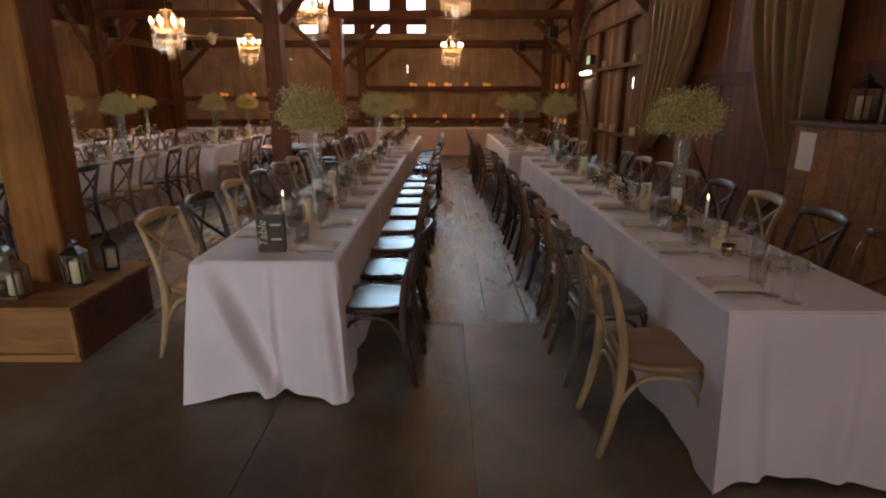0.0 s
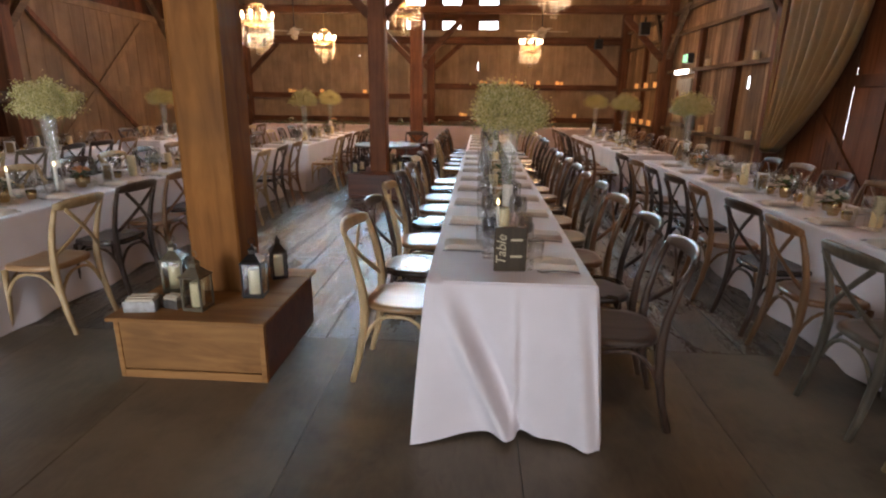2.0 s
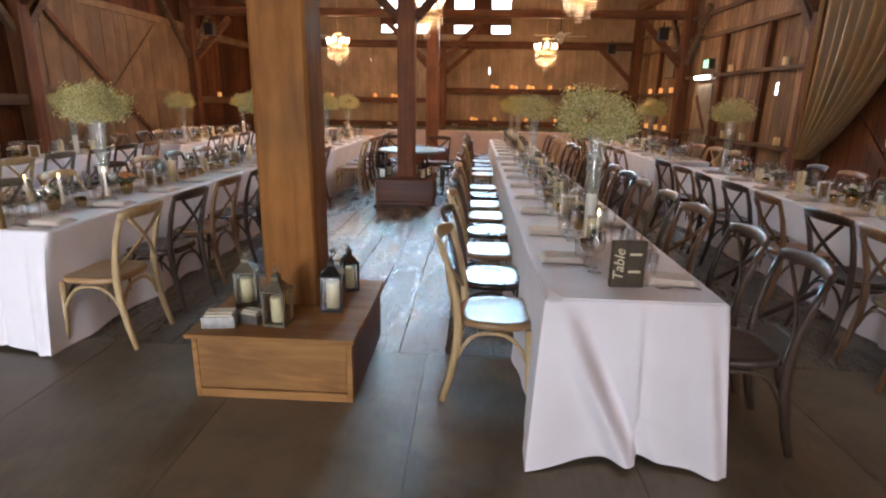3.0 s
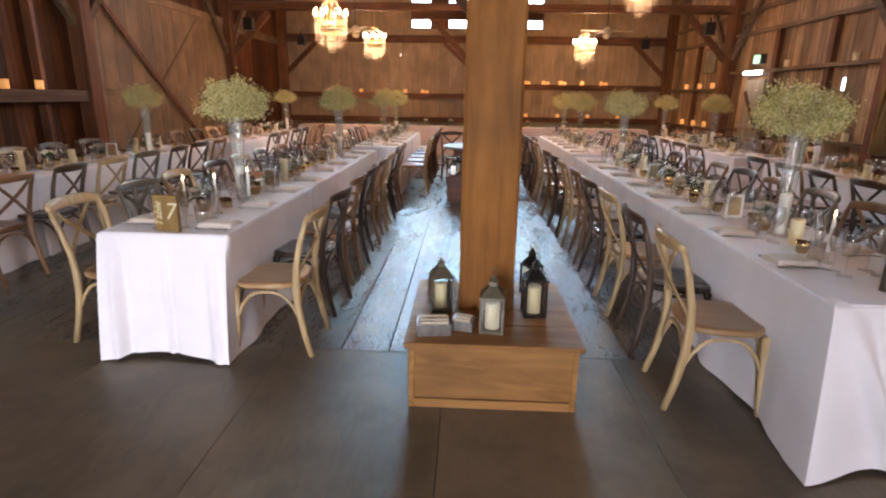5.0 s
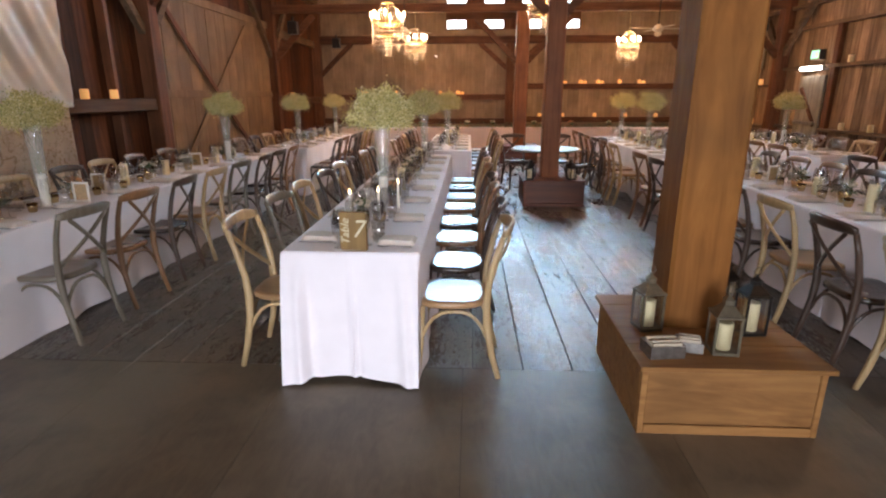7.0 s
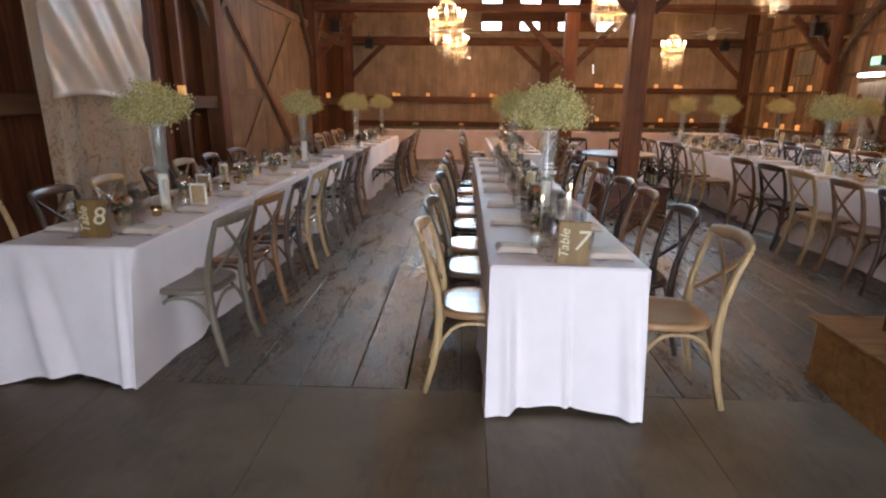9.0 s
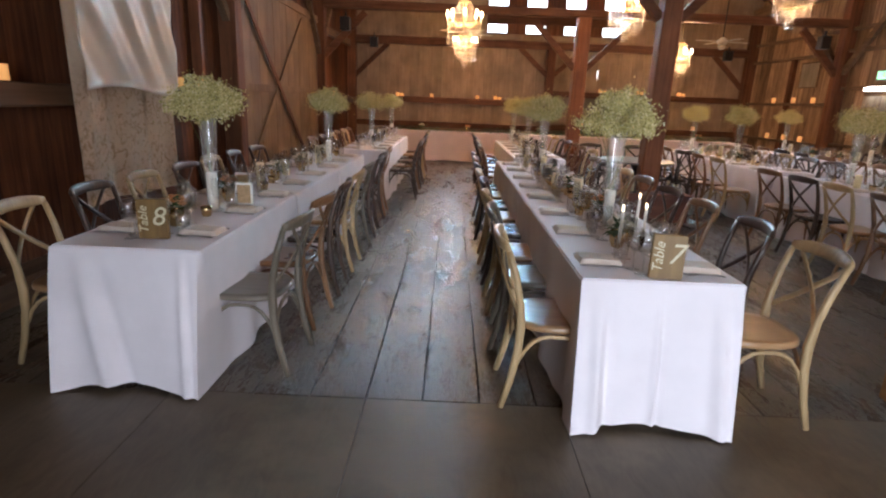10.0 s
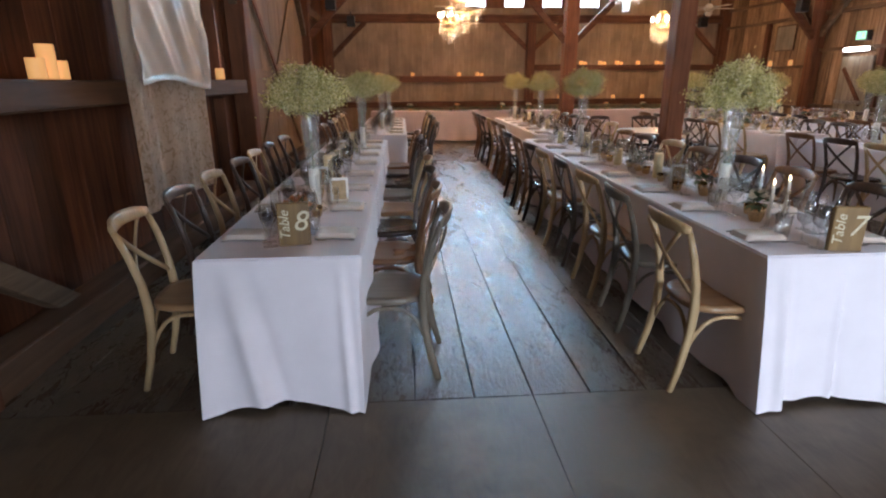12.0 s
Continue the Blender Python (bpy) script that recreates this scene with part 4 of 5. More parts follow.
posy_models = [posy(at(-3.62, 4.56, ZT), 3, M_PETAL, "low posy of cream roses in a gold cup"), posy(at(-6.2, 4.62, ZT), 4, M_PETAL_O, "low posy of peach and cream roses in a gold cup")]
frame_model = photo_frame(at(-6.05, 5.3, ZT, 10))
taper_model = taper(at(-3.66, 4.4, ZT))
rng = random.Random(9)
for x, y in ((-3.5, 4.5), (0.0, 3.72), (2.55, 3.6), (-3.42, 4.85)):
    copy_thing(taper_model, at(x, y, ZT))
for key, (x0, x1, y0, y1, n) in RUNS.items():
    xc = (x0 + x1) / 2
    y = y0 + 0.95
    k = 0
    while y < y1 - 0.3:
        clash = min(abs(y - vy) for vx, vy in VASE_AT if abs(vx - xc) < 0.5)
        if clash > 0.14:
            kind = k % 5
            x = xc + rng.uniform(-0.05, 0.05)
            if kind == 0:
                put_pillar(x, y, ZT, 0.036, 0.15, False, "tall ivory pillar candle on a table")
            elif kind == 1:
                copy_thing(posy_models[rng.randrange(2)], at(x, y, ZT, rng.uniform(0, 360)))
            elif kind == 2:
                copy_thing(frame_model, at(x, y, ZT, rng.uniform(-20, 20)))
            elif kind == 3:
                put_pillar(x, y, ZT, 0.036, 0.2, False, "tall ivory pillar candle on a table")
            else:
                copy_thing(posy_models[0], at(x, y, ZT, rng.uniform(0, 360)))
        k += 1
        y += 0.36


votive = thing("votive", at(-3.52, 4.7, ZT), "small gold mercury glass votive with a candle", "votive candle", "votives on the tables")
part("cup", revolve(bmesh.new(), ((0.024, 0.0), (0.028, 0.004), (0.034, 0.04), (0.036, 0.065), (0.0345, 0.065), (0.03, 0.02)), 14), M_GOLD, votive, "gold mercury glass cup", True)
part("wax", revolve(bmesh.new(), ((0.027, 0.02), (0.029, 0.034)), 12), M_WAX_W, votive, "", True)
for key, (x0, x1, y0, y1, n) in RUNS.items():
    y = y0 + 0.78
    while y < y1 - 0.3:
        if min(abs(y - vy) for vx, vy in VASE_AT if abs(vx - (x0 + x1) / 2) < 0.5) > 0.13:
            copy_thing(votive, at((x0 + x1) / 2 + rng.uniform(-0.07, 0.07), y, ZT))
        y += 0.36


# ---------------------------------------------------------------- table signs
def lettering(text, size, m, material, parent, name="lettering"):
    cu = bpy.data.curves.new(name, "FONT")
    cu.body, cu.size, cu.extrude, cu.align_x, cu.align_y, cu.shear = text, size, 0.0008, "CENTER", "CENTER", 0.25
    tmp = bpy.data.objects.new("tmp_text", cu)
    scene.collection.objects.link(tmp)
    dep = bpy.context.evaluated_depsgraph_get()
    me = bpy.data.meshes.new_from_object(tmp.evaluated_get(dep))
    bpy.data.objects.remove(tmp)
    me.materials.clear()
    me.materials.append(material)
    ob = new(name, me)
    ob.parent = parent
    ob.matrix_basis = m
    return ob


def table_sign(m, number, words, board=None):
    c = thing("table_sign", m, words, "table sign", "table signs")
    part("board", one_box(-0.076, 0.076, 0.0, 0.03, 0.0, 0.215, 0.003), board or M_SIGN, c)
    lettering("Table", 0.066, pose(-0.042, -0.0015, 0.105, 90) @ pose(0, 0, 0, 0, 0, 90), M_SIGNPAINT, c)
    if number:
        lettering(number, 0.14, pose(0.03, -0.0015, 0.12, 90), M_SIGNPAINT, c, "numeral")
    else:
        part("bar", one_box(0.0, 0.055, -0.002, -0.0003, 0.07, 0.08), M_SIGNPAINT, c)
        part("bar", one_box(0.0, 0.055, -0.002, -0.0003, 0.15, 0.16), M_SIGNPAINT, c)
    return c


table_sign(at(-3.56, 3.98, ZT, -8), "7", "dark gold wooden table sign with white painted lettering")
table_sign(at(-6.16, 4.3, ZT, 6), "8", "dark gold wooden table sign with white painted lettering")
table_sign(at(0.05, 3.29, ZT, 4), "", "dark wooden table sign with white painted lettering", M_SIGN_DK)


# ---------------------------------------------------------------- boxes round the middle posts
def post_box(y0, y1, x0, x1, h, material, words, shaded_side_mat=None):
    b = thing("post_box", at((x0 + x1) / 2, (y0 + y1) / 2), words, "wooden box", "boxes round the posts")
    hx, hy = (x1 - x0) / 2, (y1 - y0) / 2
    part("front_board", one_box(-hx + 0.03, hx - 0.03, -hy + 0.005, -hy + 0.03, 0.055, h - 0.025, 0.003), material, b)
    part("plinth_board", one_box(-hx + 0.03, hx - 0.03, -hy, -hy + 0.035, 0.0, 0.05, 0.003), material, b)
    part("back_board", one_box(-hx + 0.03, hx - 0.03, hy - 0.03, hy, 0.0, h - 0.025, 0.003), material, b)
    for s in (-1, 1):
        # the right side can take darker boards, which put its shade into the colour
        part("side_board", one_box(s * hx - (0.028 if s > 0 else 0), s * hx + (0.028 if s < 0 else 0), -hy + 0.037, hy - 0.032, 0.0, h - 0.025, 0.003), shaded_side_mat if shaded_side_mat and s > 0 else material, b)
        part("corner_trim", one_box(s * hx - (0.03 if s > 0 else 0), s * hx + (0.03 if s < 0 else 0), -hy, -hy + 0.034, 0.0, h - 0.025, 0.003), material, b)
    # top boards leave a hole for the post
    w = 0.158
    py, px = POST_Y - (y0 + y1) / 2, X_C - (x0 + x1) / 2
    ys = [-hy - 0.035, (-hy + py - w) / 2, py - w, py + w, hy + 0.02]
    for ya, yb in zip(ys, ys[1:]):
        spans = ((-hx - 0.02, px - w), (px + w, hx + 0.02)) if abs(ya - (py - w)) < 1e-6 else ((-hx - 0.02, hx + 0.02),)
        for xa, xb in spans:
            part("top_board", one_box(xa, xb, ya, yb - 0.003, h - 0.025, h, 0.004), material, b)
    return b


POST_Y = BENTS[0]
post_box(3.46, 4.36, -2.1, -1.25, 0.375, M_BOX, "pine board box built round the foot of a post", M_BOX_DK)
POST_Y = BENTS[1]
post_box(9.02, 9.9, -2.12, -1.24, 0.39, M_BOX_DK, "dark stained board box round the foot of a post")
POST_Y = BENTS[2]
post_box(14.3, 15.2, -2.17, -1.29, 0.42, M_BOX_DK, "dark stained board box round the foot of a post")


def lantern(m, s, h, material, words):
    """Glass lantern with metal bars, peaked roof, ring and a candle within."""
    c = thing("lantern", m, words, "lantern", "lanterns")
    part("base", one_box(-s, s, -s, s, 0.0, 0.018, 0.003), material, c)
    for sx in (-1, 1):
        for sy in (-1, 1):
            part("corner_bar", one_box(sx * (s - 0.006) - 0.005, sx * (s - 0.006) + 0.005, sy * (s - 0.006) - 0.005, sy * (s - 0.006) + 0.005, 0.018, h), material, c)
    for a in ((-s + 0.012, s - 0.012, -s + 0.004, -s + 0.006), (-s + 0.012, s - 0.012, s - 0.006, s - 0.004), (-s + 0.004, -s + 0.006, -s + 0.012, s - 0.012), (s - 0.006, s - 0.004, -s + 0.012, s - 0.012)):
        part("glass_side", one_box(*a, 0.018, h), M_GLASS, c)
    part("top_frame", one_box(-s - 0.004, s + 0.004, -s - 0.004, s + 0.004, h, h + 0.012, 0.003), material, c)
    bm = bmesh.new()
    prof = ((s * 1.3, 0.0), (s * 0.75, 0.03), (s * 0.45, 0.045), (s * 0.45, 0.065), (s * 0.55, 0.068), (0.008, 0.088), (0.008, 0.1))
    revolve(bm, prof, 4, (0, 0, h + 0.012))
    bmesh.ops.rotate(bm, verts=bm.verts, cent=(0, 0, 0), matrix=Matrix.Rotation(radians(45), 3, "Z"))
    part("cap", bm, material, c)
    ring = [(0.02 * math.cos(a), 0, h + 0.128 + 0.02 * math.sin(a)) for a in [i * math.pi / 6 for i in range(13)]]
    part("ring", sweep(bmesh.new(), ring, 0.002, 0.002, side=(0, 1, 0), n=5), material, c)
    r = s * 0.6
    part("candle", revolve(bmesh.new(), ((r, 0.0), (r, h * 0.7), (r * 0.9, h * 0.72), (0.004, h * 0.71)), 14, (0, 0, 0.018)), M_WAX, c, "ivory pillar candle", True)
    return c


ZB = 0.376
lantern(at(-1.96, 3.88, ZB, 12), 0.062, 0.2, M_BRONZE, "aged bronze and glass candle lantern on a wooden box")
lantern(at(-1.68, 3.61, ZB, -6), 0.062, 0.19, M_BRONZE, "aged bronze and glass candle lantern on a wooden box")
lantern(at(-1.44, 3.84, ZB, 4), 0.062, 0.21, M_DARKMETAL, "dark metal and glass candle lantern on a wooden box")
lantern(at(-1.42, 4.18, ZB, 30), 0.05, 0.18, M_DARKMETAL, "dark metal and glass candle lantern on a wooden box")


def tin_tray(m, a, b, h, words):
    c = thing("tin_box", m, words, "tin box", "tin boxes")
    part("bottom", one_box(-a, a, -b, b, 0.0, 0.004), M_TIN, c)
    for x0, x1, y0, y1 in ((-a, a, -b, -b + 0.004), (-a, a, b - 0.004, b), (-a, -a + 0.004, -b + 0.004, b - 0.004), (a - 0.004, a, -b + 0.004, b - 0.004)):
        part("tin_side", one_box(x0, x1, y0, y1, 0.004, h), M_TIN, c)
    for k in range(4):
        part("packet", one_box(-a + 0.012, a - 0.012, -b + 0.012 + k * (2 * b - 0.03) / 4, -b + 0.012 + (k + 0.8) * (2 * b - 0.03) / 4, 0.004, h + 0.012 + 0.006 * (k % 2), 0.002), M_CREAM, c, "cream wrapped packet")
    return c


tin_tray(at(-1.98, 3.57, ZB, 8), 0.085, 0.06, 0.062, "galvanised tin box of small packets")
tin_tray(at(-1.83, 3.63, ZB, -14), 0.06, 0.05, 0.05, "galvanised tin box of small packets")
for k, (x, y) in enumerate(((-2.03, 9.15), (-1.98, 9.42), (-1.42, 9.15), (-1.38, 9.45))):
    lantern(at(x, y, 0.391, 15 * k), 0.055, 0.16, M_DARKMETAL, "dark metal candle lantern on a stained box")

# round table behind the second post
rt = thing("round_table", at(-1.68, 10.1), "round table with a glossy grey top standing in the aisle", "table")
part("tabletop", revolve(bmesh.new(), ((0.55, 0.0), (0.56, 0.006), (0.56, 0.026), (0.55, 0.032)), 40, (0, 0, 0.725)), SEAT_WOODS["grey"], rt, "glossy grey round top")
part("pedestal", revolve(bmesh.new(), ((0.2, 0.0), (0.19, 0.03), (0.05, 0.06), (0.045, 0.6), (0.12, 0.725)), 18), M_DARKMETAL, rt, "dark metal pedestal", True)


# ---------------------------------------------------------------- chandeliers
def chandelier(m, bulb, words, top):
    """Crystal chandelier: crown, arms with candle bulbs, tiers of glass drops; hangs by a rod from the tie."""
    c = thing("chandelier", m, words, "chandelier", "chandeliers")
    part("stem", revolve(bmesh.new(), ((0.012, 0.0), (0.03, 0.05), (0.014, 0.12), (0.04, 0.2), (0.012, 0.3), (0.025, 0.38), (0.006, 0.42), (0.006, top)), 10, (0, 0, -0.05)), M_BRASS, c, "brass stem and hanging rod", True)
    for z, r in ((0.36, 0.09), (0.06, 0.27), (-0.16, 0.19)):
        ring = [(r * math.cos(i * math.pi / 12), r * math.sin(i * math.pi / 12), z) for i in range(25)]
        part("hoop", sweep(bmesh.new(), ring, 0.008, 0.006, side=(0, 0, 1), n=5), M_BRASS, c, "brass hoop", True)
    for k in range(8):
        a = k * math.pi / 4
        d = Vector((math.cos(a), math.sin(a), 0))
        pts = [d * (0.02 + 0.26 * f) + Vector((0, 0, 0.02 - 0.07 * math.sin(math.pi * f) + 0.06 * f)) for f in [i / 6 for i in range(7)]]
        arm = part("arm", sweep(bmesh.new(), pts, 0.006, 0.006, n=5), M_BRASS, c, "curved brass arm", True)
        p = d * 0.28
        part("bulb", revolve(bmesh.new(), ((0.01, 0.0), (0.021, 0.02), (0.023, 0.04), (0.014, 0.07), (0.004, 0.1)), 10, (p.x, p.y, 0.13)), bulb, arm, "glowing candle bulb", True)
        part("sleeve", revolve(bmesh.new(), ((0.011, 0.0), (0.011, 0.05)), 8, (p.x, p.y, 0.08)), M_WAX_W, arm)
    r = random.Random(3)
    bm = bmesh.new()

    def strand(p, q, n, s):
        for i in range(n):
            f = (i + 0.5) / n
            o = p.lerp(q, f)
            revolve(bm, ((0.001, -s * 1.4), (s, 0.0), (0.001, s * 1.4)), 5, o, cap=False)
    for k in range(24):
        a = k * 2 * math.pi / 24
        d = Vector((math.cos(a), math.sin(a), 0))
        strand(d * 0.09 + Vector((0, 0, 0.36)), d * 0.27 + Vector((0, 0, 0.07)), 9, 0.011)
        strand(d * 0.27 + Vector((0, 0, 0.05)), d * 0.265 + Vector((0, 0, -0.22 - 0.1 * (k % 2))), 9, 0.012)
    for k in range(14):
        a = k * 2 * math.pi / 14
        d = Vector((math.cos(a), math.sin(a), 0))
        strand(d * 0.19 + Vector((0, 0, -0.16)), d * 0.185 + Vector((0, 0, -0.36 - 0.05 * (k % 2))), 5, 0.013)
        strand(d * 0.06 + Vector((0, 0, -0.2)), d * 0.05 + Vector((0, 0, -0.5)), 6, 0.014)
    part("crystal_fringe", bm, M_CRYSTAL, c, "hanging strings of clear crystal drops")["kind"] = "stuff"
    return c


CH = [(-4.46, 11.8, 2.83, M_BULB, "lit crystal chandelier with warm candle bulbs", 140), (-4.36, 16.1, 2.88, M_BULB_PALE, "lit crystal chandelier with pale candle bulbs", 140),
      (1.2, 16.36, 2.82, M_BULB_PALE, "lit crystal chandelier with pale candle bulbs", 140), (1.2, 11.74, 3.5, M_BULB, "lit crystal chandelier high under the ties", 120),
      (-1.6, 11.84, 3.2, M_BULB, "lit crystal chandelier hanging over the middle aisle", 125)]
made = {}
for x, y, z, bulb, words, watts in CH:
    if bulb.name in made:
        c = copy_thing(made[bulb.name], at(x, y, z))
        c["label"] = words
    else:
        c = made[bulb.name] = chandelier(at(x, y, z) @ Matrix.Scale(1.08 if bulb is M_BULB else 1.0, 4), bulb, words, 3.6)
    lamp("chandelier_and_fill_light", "POINT", at(x, y, z + 0.05), watts, (1.0, 0.58, 0.27), soft=0.22)
# same chandeliers added unseen above the view, as fill light for the near hall
for x, y, watts in ((-4.6, 6.6, 20), (1.2, 6.6, 62), (-4.6, 1.6, 14), (1.2, 1.6, 30)):
    copy_thing(made[M_BULB.name], at(x, y, 3.75))
    lamp("chandelier_and_fill_light", "POINT", at(x, y, 3.8), watts, (1.0, 0.58, 0.27), soft=0.22)


def ceiling_fan(m, words):
    c = thing("ceiling_fan", m, words, "ceiling fan", "ceiling fans")
    part("rod", revolve(bmesh.new(), ((0.012, 0.0), (0.012, 4.0)), 8, (0, 0, 0.12)), M_DARKMETAL, c)
    part("motor", revolve(bmesh.new(), ((0.03, -0.02), (0.1, 0.0), (0.11, 0.05), (0.08, 0.1), (0.03, 0.14)), 18), M_CREAM, c, "cream motor housing", True)
    part("light_bowl", revolve(bmesh.new(), ((0.01, -0.12), (0.06, -0.1), (0.085, -0.05), (0.06, -0.021)), 16), M_CREAM, c, "unlit cream bowl", True)
    for k in range(4):
        mm = Matrix.Rotation(radians(90 * k + 10), 4, "Z")
        part("blade", one_box(0.14, 0.62, -0.06, 0.06, 0.05, 0.058, 0.003, mm), M_CREAM, c, "pale fan blade")
    return c


fan = ceiling_fan(at(1.26, 14.26, 2.97), "cream ceiling fan at rest on a long rod")
copy_thing(fan, at(-4.36, 13.64, 2.87, 20))


# ---------------------------------------------------------------- left wall
def drape(name, y0, y1, z0, z1, x, material, words, folds, gather=0.0, sag=None, seed=0, facing=1, depth=0.055):
    """Cloth hanging on a side wall; gather pulls its foot towards y0, sag gives swags across it."""
    bm = bmesh.new()
    r = random.Random(seed)
    ph = [r.uniform(0, 6.28) for _ in range(4)]
    nu, nv = 60, 44
    g = []
    for j in range(nv + 1):
        f = j / nv
        z = z1 + (z0 - z1) * f
        row = []
        for i in range(nu + 1):
            u = i / nu
            w = 1 - gather * f ** (1.3 if gather < 0.5 else 2.1)
            y = y0 + (y1 - y0) * (u * w + (0.0 if gather >= 0 else 0))
            d = depth * math.sin(u * folds * 6.283 + ph[0] + 0.6 * f) + 0.012 * math.sin(u * folds * 15 + ph[1])
            if sag:
                q = u - (0.35 + 0.35 * f)
                d += sag * math.exp(-(q / 0.12) ** 2) * math.sin(math.pi * min(1, f * 1.4)) + 0.5 * sag * math.exp(-((u - 0.75 + 0.1 * f) / 0.08) ** 2)
            row.append(bm.verts.new((x + facing * (0.06 + d), y, z + 0.02 * math.sin(u * 5 + ph[2]) * f)))
        g.append(row)
    for j in range(nv):
        for i in range(nu):
            bm.faces.new((g[j][i], g[j][i + 1], g[j + 1][i + 1], g[j + 1][i]))
    bmesh.ops.solidify(bm, geom=bm.faces[:], thickness=0.004)
    return tagged(new(name, mesh_of(name, bm, material, True)), words, "curtain", "curtains on the walls")


drape("curtain", 5.85, 7.3, 0.56, 4.15, X_L + 0.24, M_CURTAIN, "cream linen drape with a faint brown pattern hung over the boards", 2.2, 0.0, 0.02, 2, 1, 0.03)


def satin_swag():
    """A loose satin length thrown over the upper half of the linen drape, in slanting folds."""
    bm = bmesh.new()
    nu, nv = 48, 48
    g = []
    for j in range(nv + 1):
        f = j / nv
        row = []
        for i in range(nu + 1):
            u = i / nu
            foot = 1.5 + 0.04 * math.sin(5 * u)
            z = 4.17 + (foot - 4.17) * f
            q = u - 0.75 * f * f
            d = 0.05 * math.sin(q * 17 + 0.8) * (0.4 + 0.6 * f) + 0.02 * math.sin(q * 39 + 2 * f) + 0.07 * math.sin(math.pi * u) * math.sin(math.pi * f)
            d *= 1 - 0.5 * f ** 6
            row.append(bm.verts.new((X_L + 0.41 + 0.4 * d, 7.31 - (1 - u) * 1.45, z)))
        g.append(row)
    for j in range(nv):
        for i in range(nu):
            bm.faces.new((g[j][i], g[j][i + 1], g[j + 1][i + 1], g[j + 1][i]))
    bmesh.ops.solidify(bm, geom=bm.faces[:], thickness=0.004)
    return tagged(new("curtain", mesh_of("curtain", bm, M_SATIN, True)), "cream satin length thrown over the linen drape in slanting folds", "curtain", "curtains on the walls")


satin_swag()
drape("curtain", 9.42, 7.6, 0.82, 3.08, X_R - 0.14, M_SHEER, "grey-gold sheer drape swept to one side", 8, 0.85, None, 4, -1, 0.085)
drape("curtain", 5.3, 6.55, 0.9, 3.08, X_R - 0.14, M_SHEER, "grey-gold sheer drape swept to one side", 6, 0.7, None, 5, -1, 0.085)

# sliding barn door between the second and third bents
bd = thing("barn_door", at(X_L + 0.06, (BENTS[1] + BENTS[2]) / 2), "large tan board barn door with crossed braces, closed", "barn door")
for k in range(13):
    y0 = -2.53 + k * 0.389
    part("board", one_box(-0.02, 0.02 + 0.002 * (k % 2), y0, y0 + 0.385, 0.03, 3.2, 0.003), M_DOOR, bd)
part("mid_rail", one_box(0.022, 0.05, -2.5, 2.5, 1.56, 1.68, 0.003), M_DOOR, bd)
part("top_rail", one_box(0.022, 0.05, -2.5, 2.5, 3.12, 3.26, 0.003), M_DOOR, bd)
for s in (-1, 1):
    a, b = (-1.65 * s, 3.0), (1.65 * s, 0.3)
    L = math.hypot(b[0] - a[0], b[1] - a[1])
    an = math.atan2(b[1] - a[1], b[0] - a[0])
    mm = Matrix.Translation((0.06 + 0.012 * s, -0.5, 1.65)) @ Matrix.Rotation(an, 4, "X")
    part("brace", one_box(-0.012, 0.012, -L / 2, L / 2, -0.05, 0.05, 0.003, mm), M_BEAM if s > 0 else M_DOOR, bd, "diagonal brace")

# candles on ledges and girts
for y, stack in ((4.72, 2), (5.27, 3), (8.0, 1), (8.58, 1), (16.2, 1)):
    for k in range(stack):
        h = (0.12, 0.2, 0.11)[k]
        put_pillar(X_L + 0.14, y + (-0.11, 0.0, 0.11)[k], 1.547, 0.05, h, True, "lit ivory pillar candle on the wall ledge")
rng = random.Random(21)
for z, xs in ((1.627, (-6.32, -5.27, -3.86, -3.3)), (0.947, (-0.72, 0.0, 1.0, 1.95, 2.9)), (1.947, (-0.1, 0.5, 1.03, 1.7, 2.3))):
    for x in xs:
        put_pillar(x, Y_F - 0.09, z, 0.055, 0.1, True, "small lit candle on the gable girt")
        if rng.random() < 0.5:
            put_pillar(x + 0.13, Y_F - 0.09, z, 0.055, 0.075, True, "small lit candle on the gable girt")
for y, z in ((10.3, 0.927), (11.5, 0.927), (12.3, 0.927), (12.4, 2.197), (10.45, 2.197), (15.6, 1.837), (16.4, 1.837), (17.3, 1.837), (15.8, 0.877), (16.5, 0.877), (17.3, 0.877)):
    put_pillar(X_R - 0.07, y, z, 0.05, 0.13, y > 14, ("lit" if y > 14 else "unlit") + " ivory pillar candle on the wall girt")

# ---------------------------------------------------------------- right wall
dp = thing("service_door", at(X_R - 0.11, 13.4), "pale grey board side door with a dark diagonal brace", "door")
for k in range(5):
    part("board", one_box(-0.02, 0.02, -0.42 + k * 0.17, -0.254 + k * 0.17, 0.03, 1.98, 0.003), M_DOOR_GREY, dp)
mm = Matrix.Translation((-0.034, 0, 1.35)) @ Matrix.Rotation(radians(50), 4, "X")
part("brace", one_box(-0.012, 0.012, -0.5, 0.5, -0.045, 0.045, 0.003, mm), M_BEAM, dp, "dark diagonal brace")
part("push_bar", one_box(-0.09, -0.05, -0.36, 0.36, 0.98, 1.05, 0.008), M_TIN, dp, "metal push bar")
for s in (-0.33, 0.33):
    part("bar_bracket", one_box(-0.05, -0.021, s - 0.03, s + 0.03, 0.985, 1.045, 0.003), M_TIN, dp)
lm = thing("emergency_lamp", at(X_R - 0.2, 13.4, 2.1), "bright white strip lamp over the side door", "lamp")
part("housing", one_box(0.03, 0.16, -0.32, 0.32, -0.02, 0.08, 0.006), M_PAINT, lm)
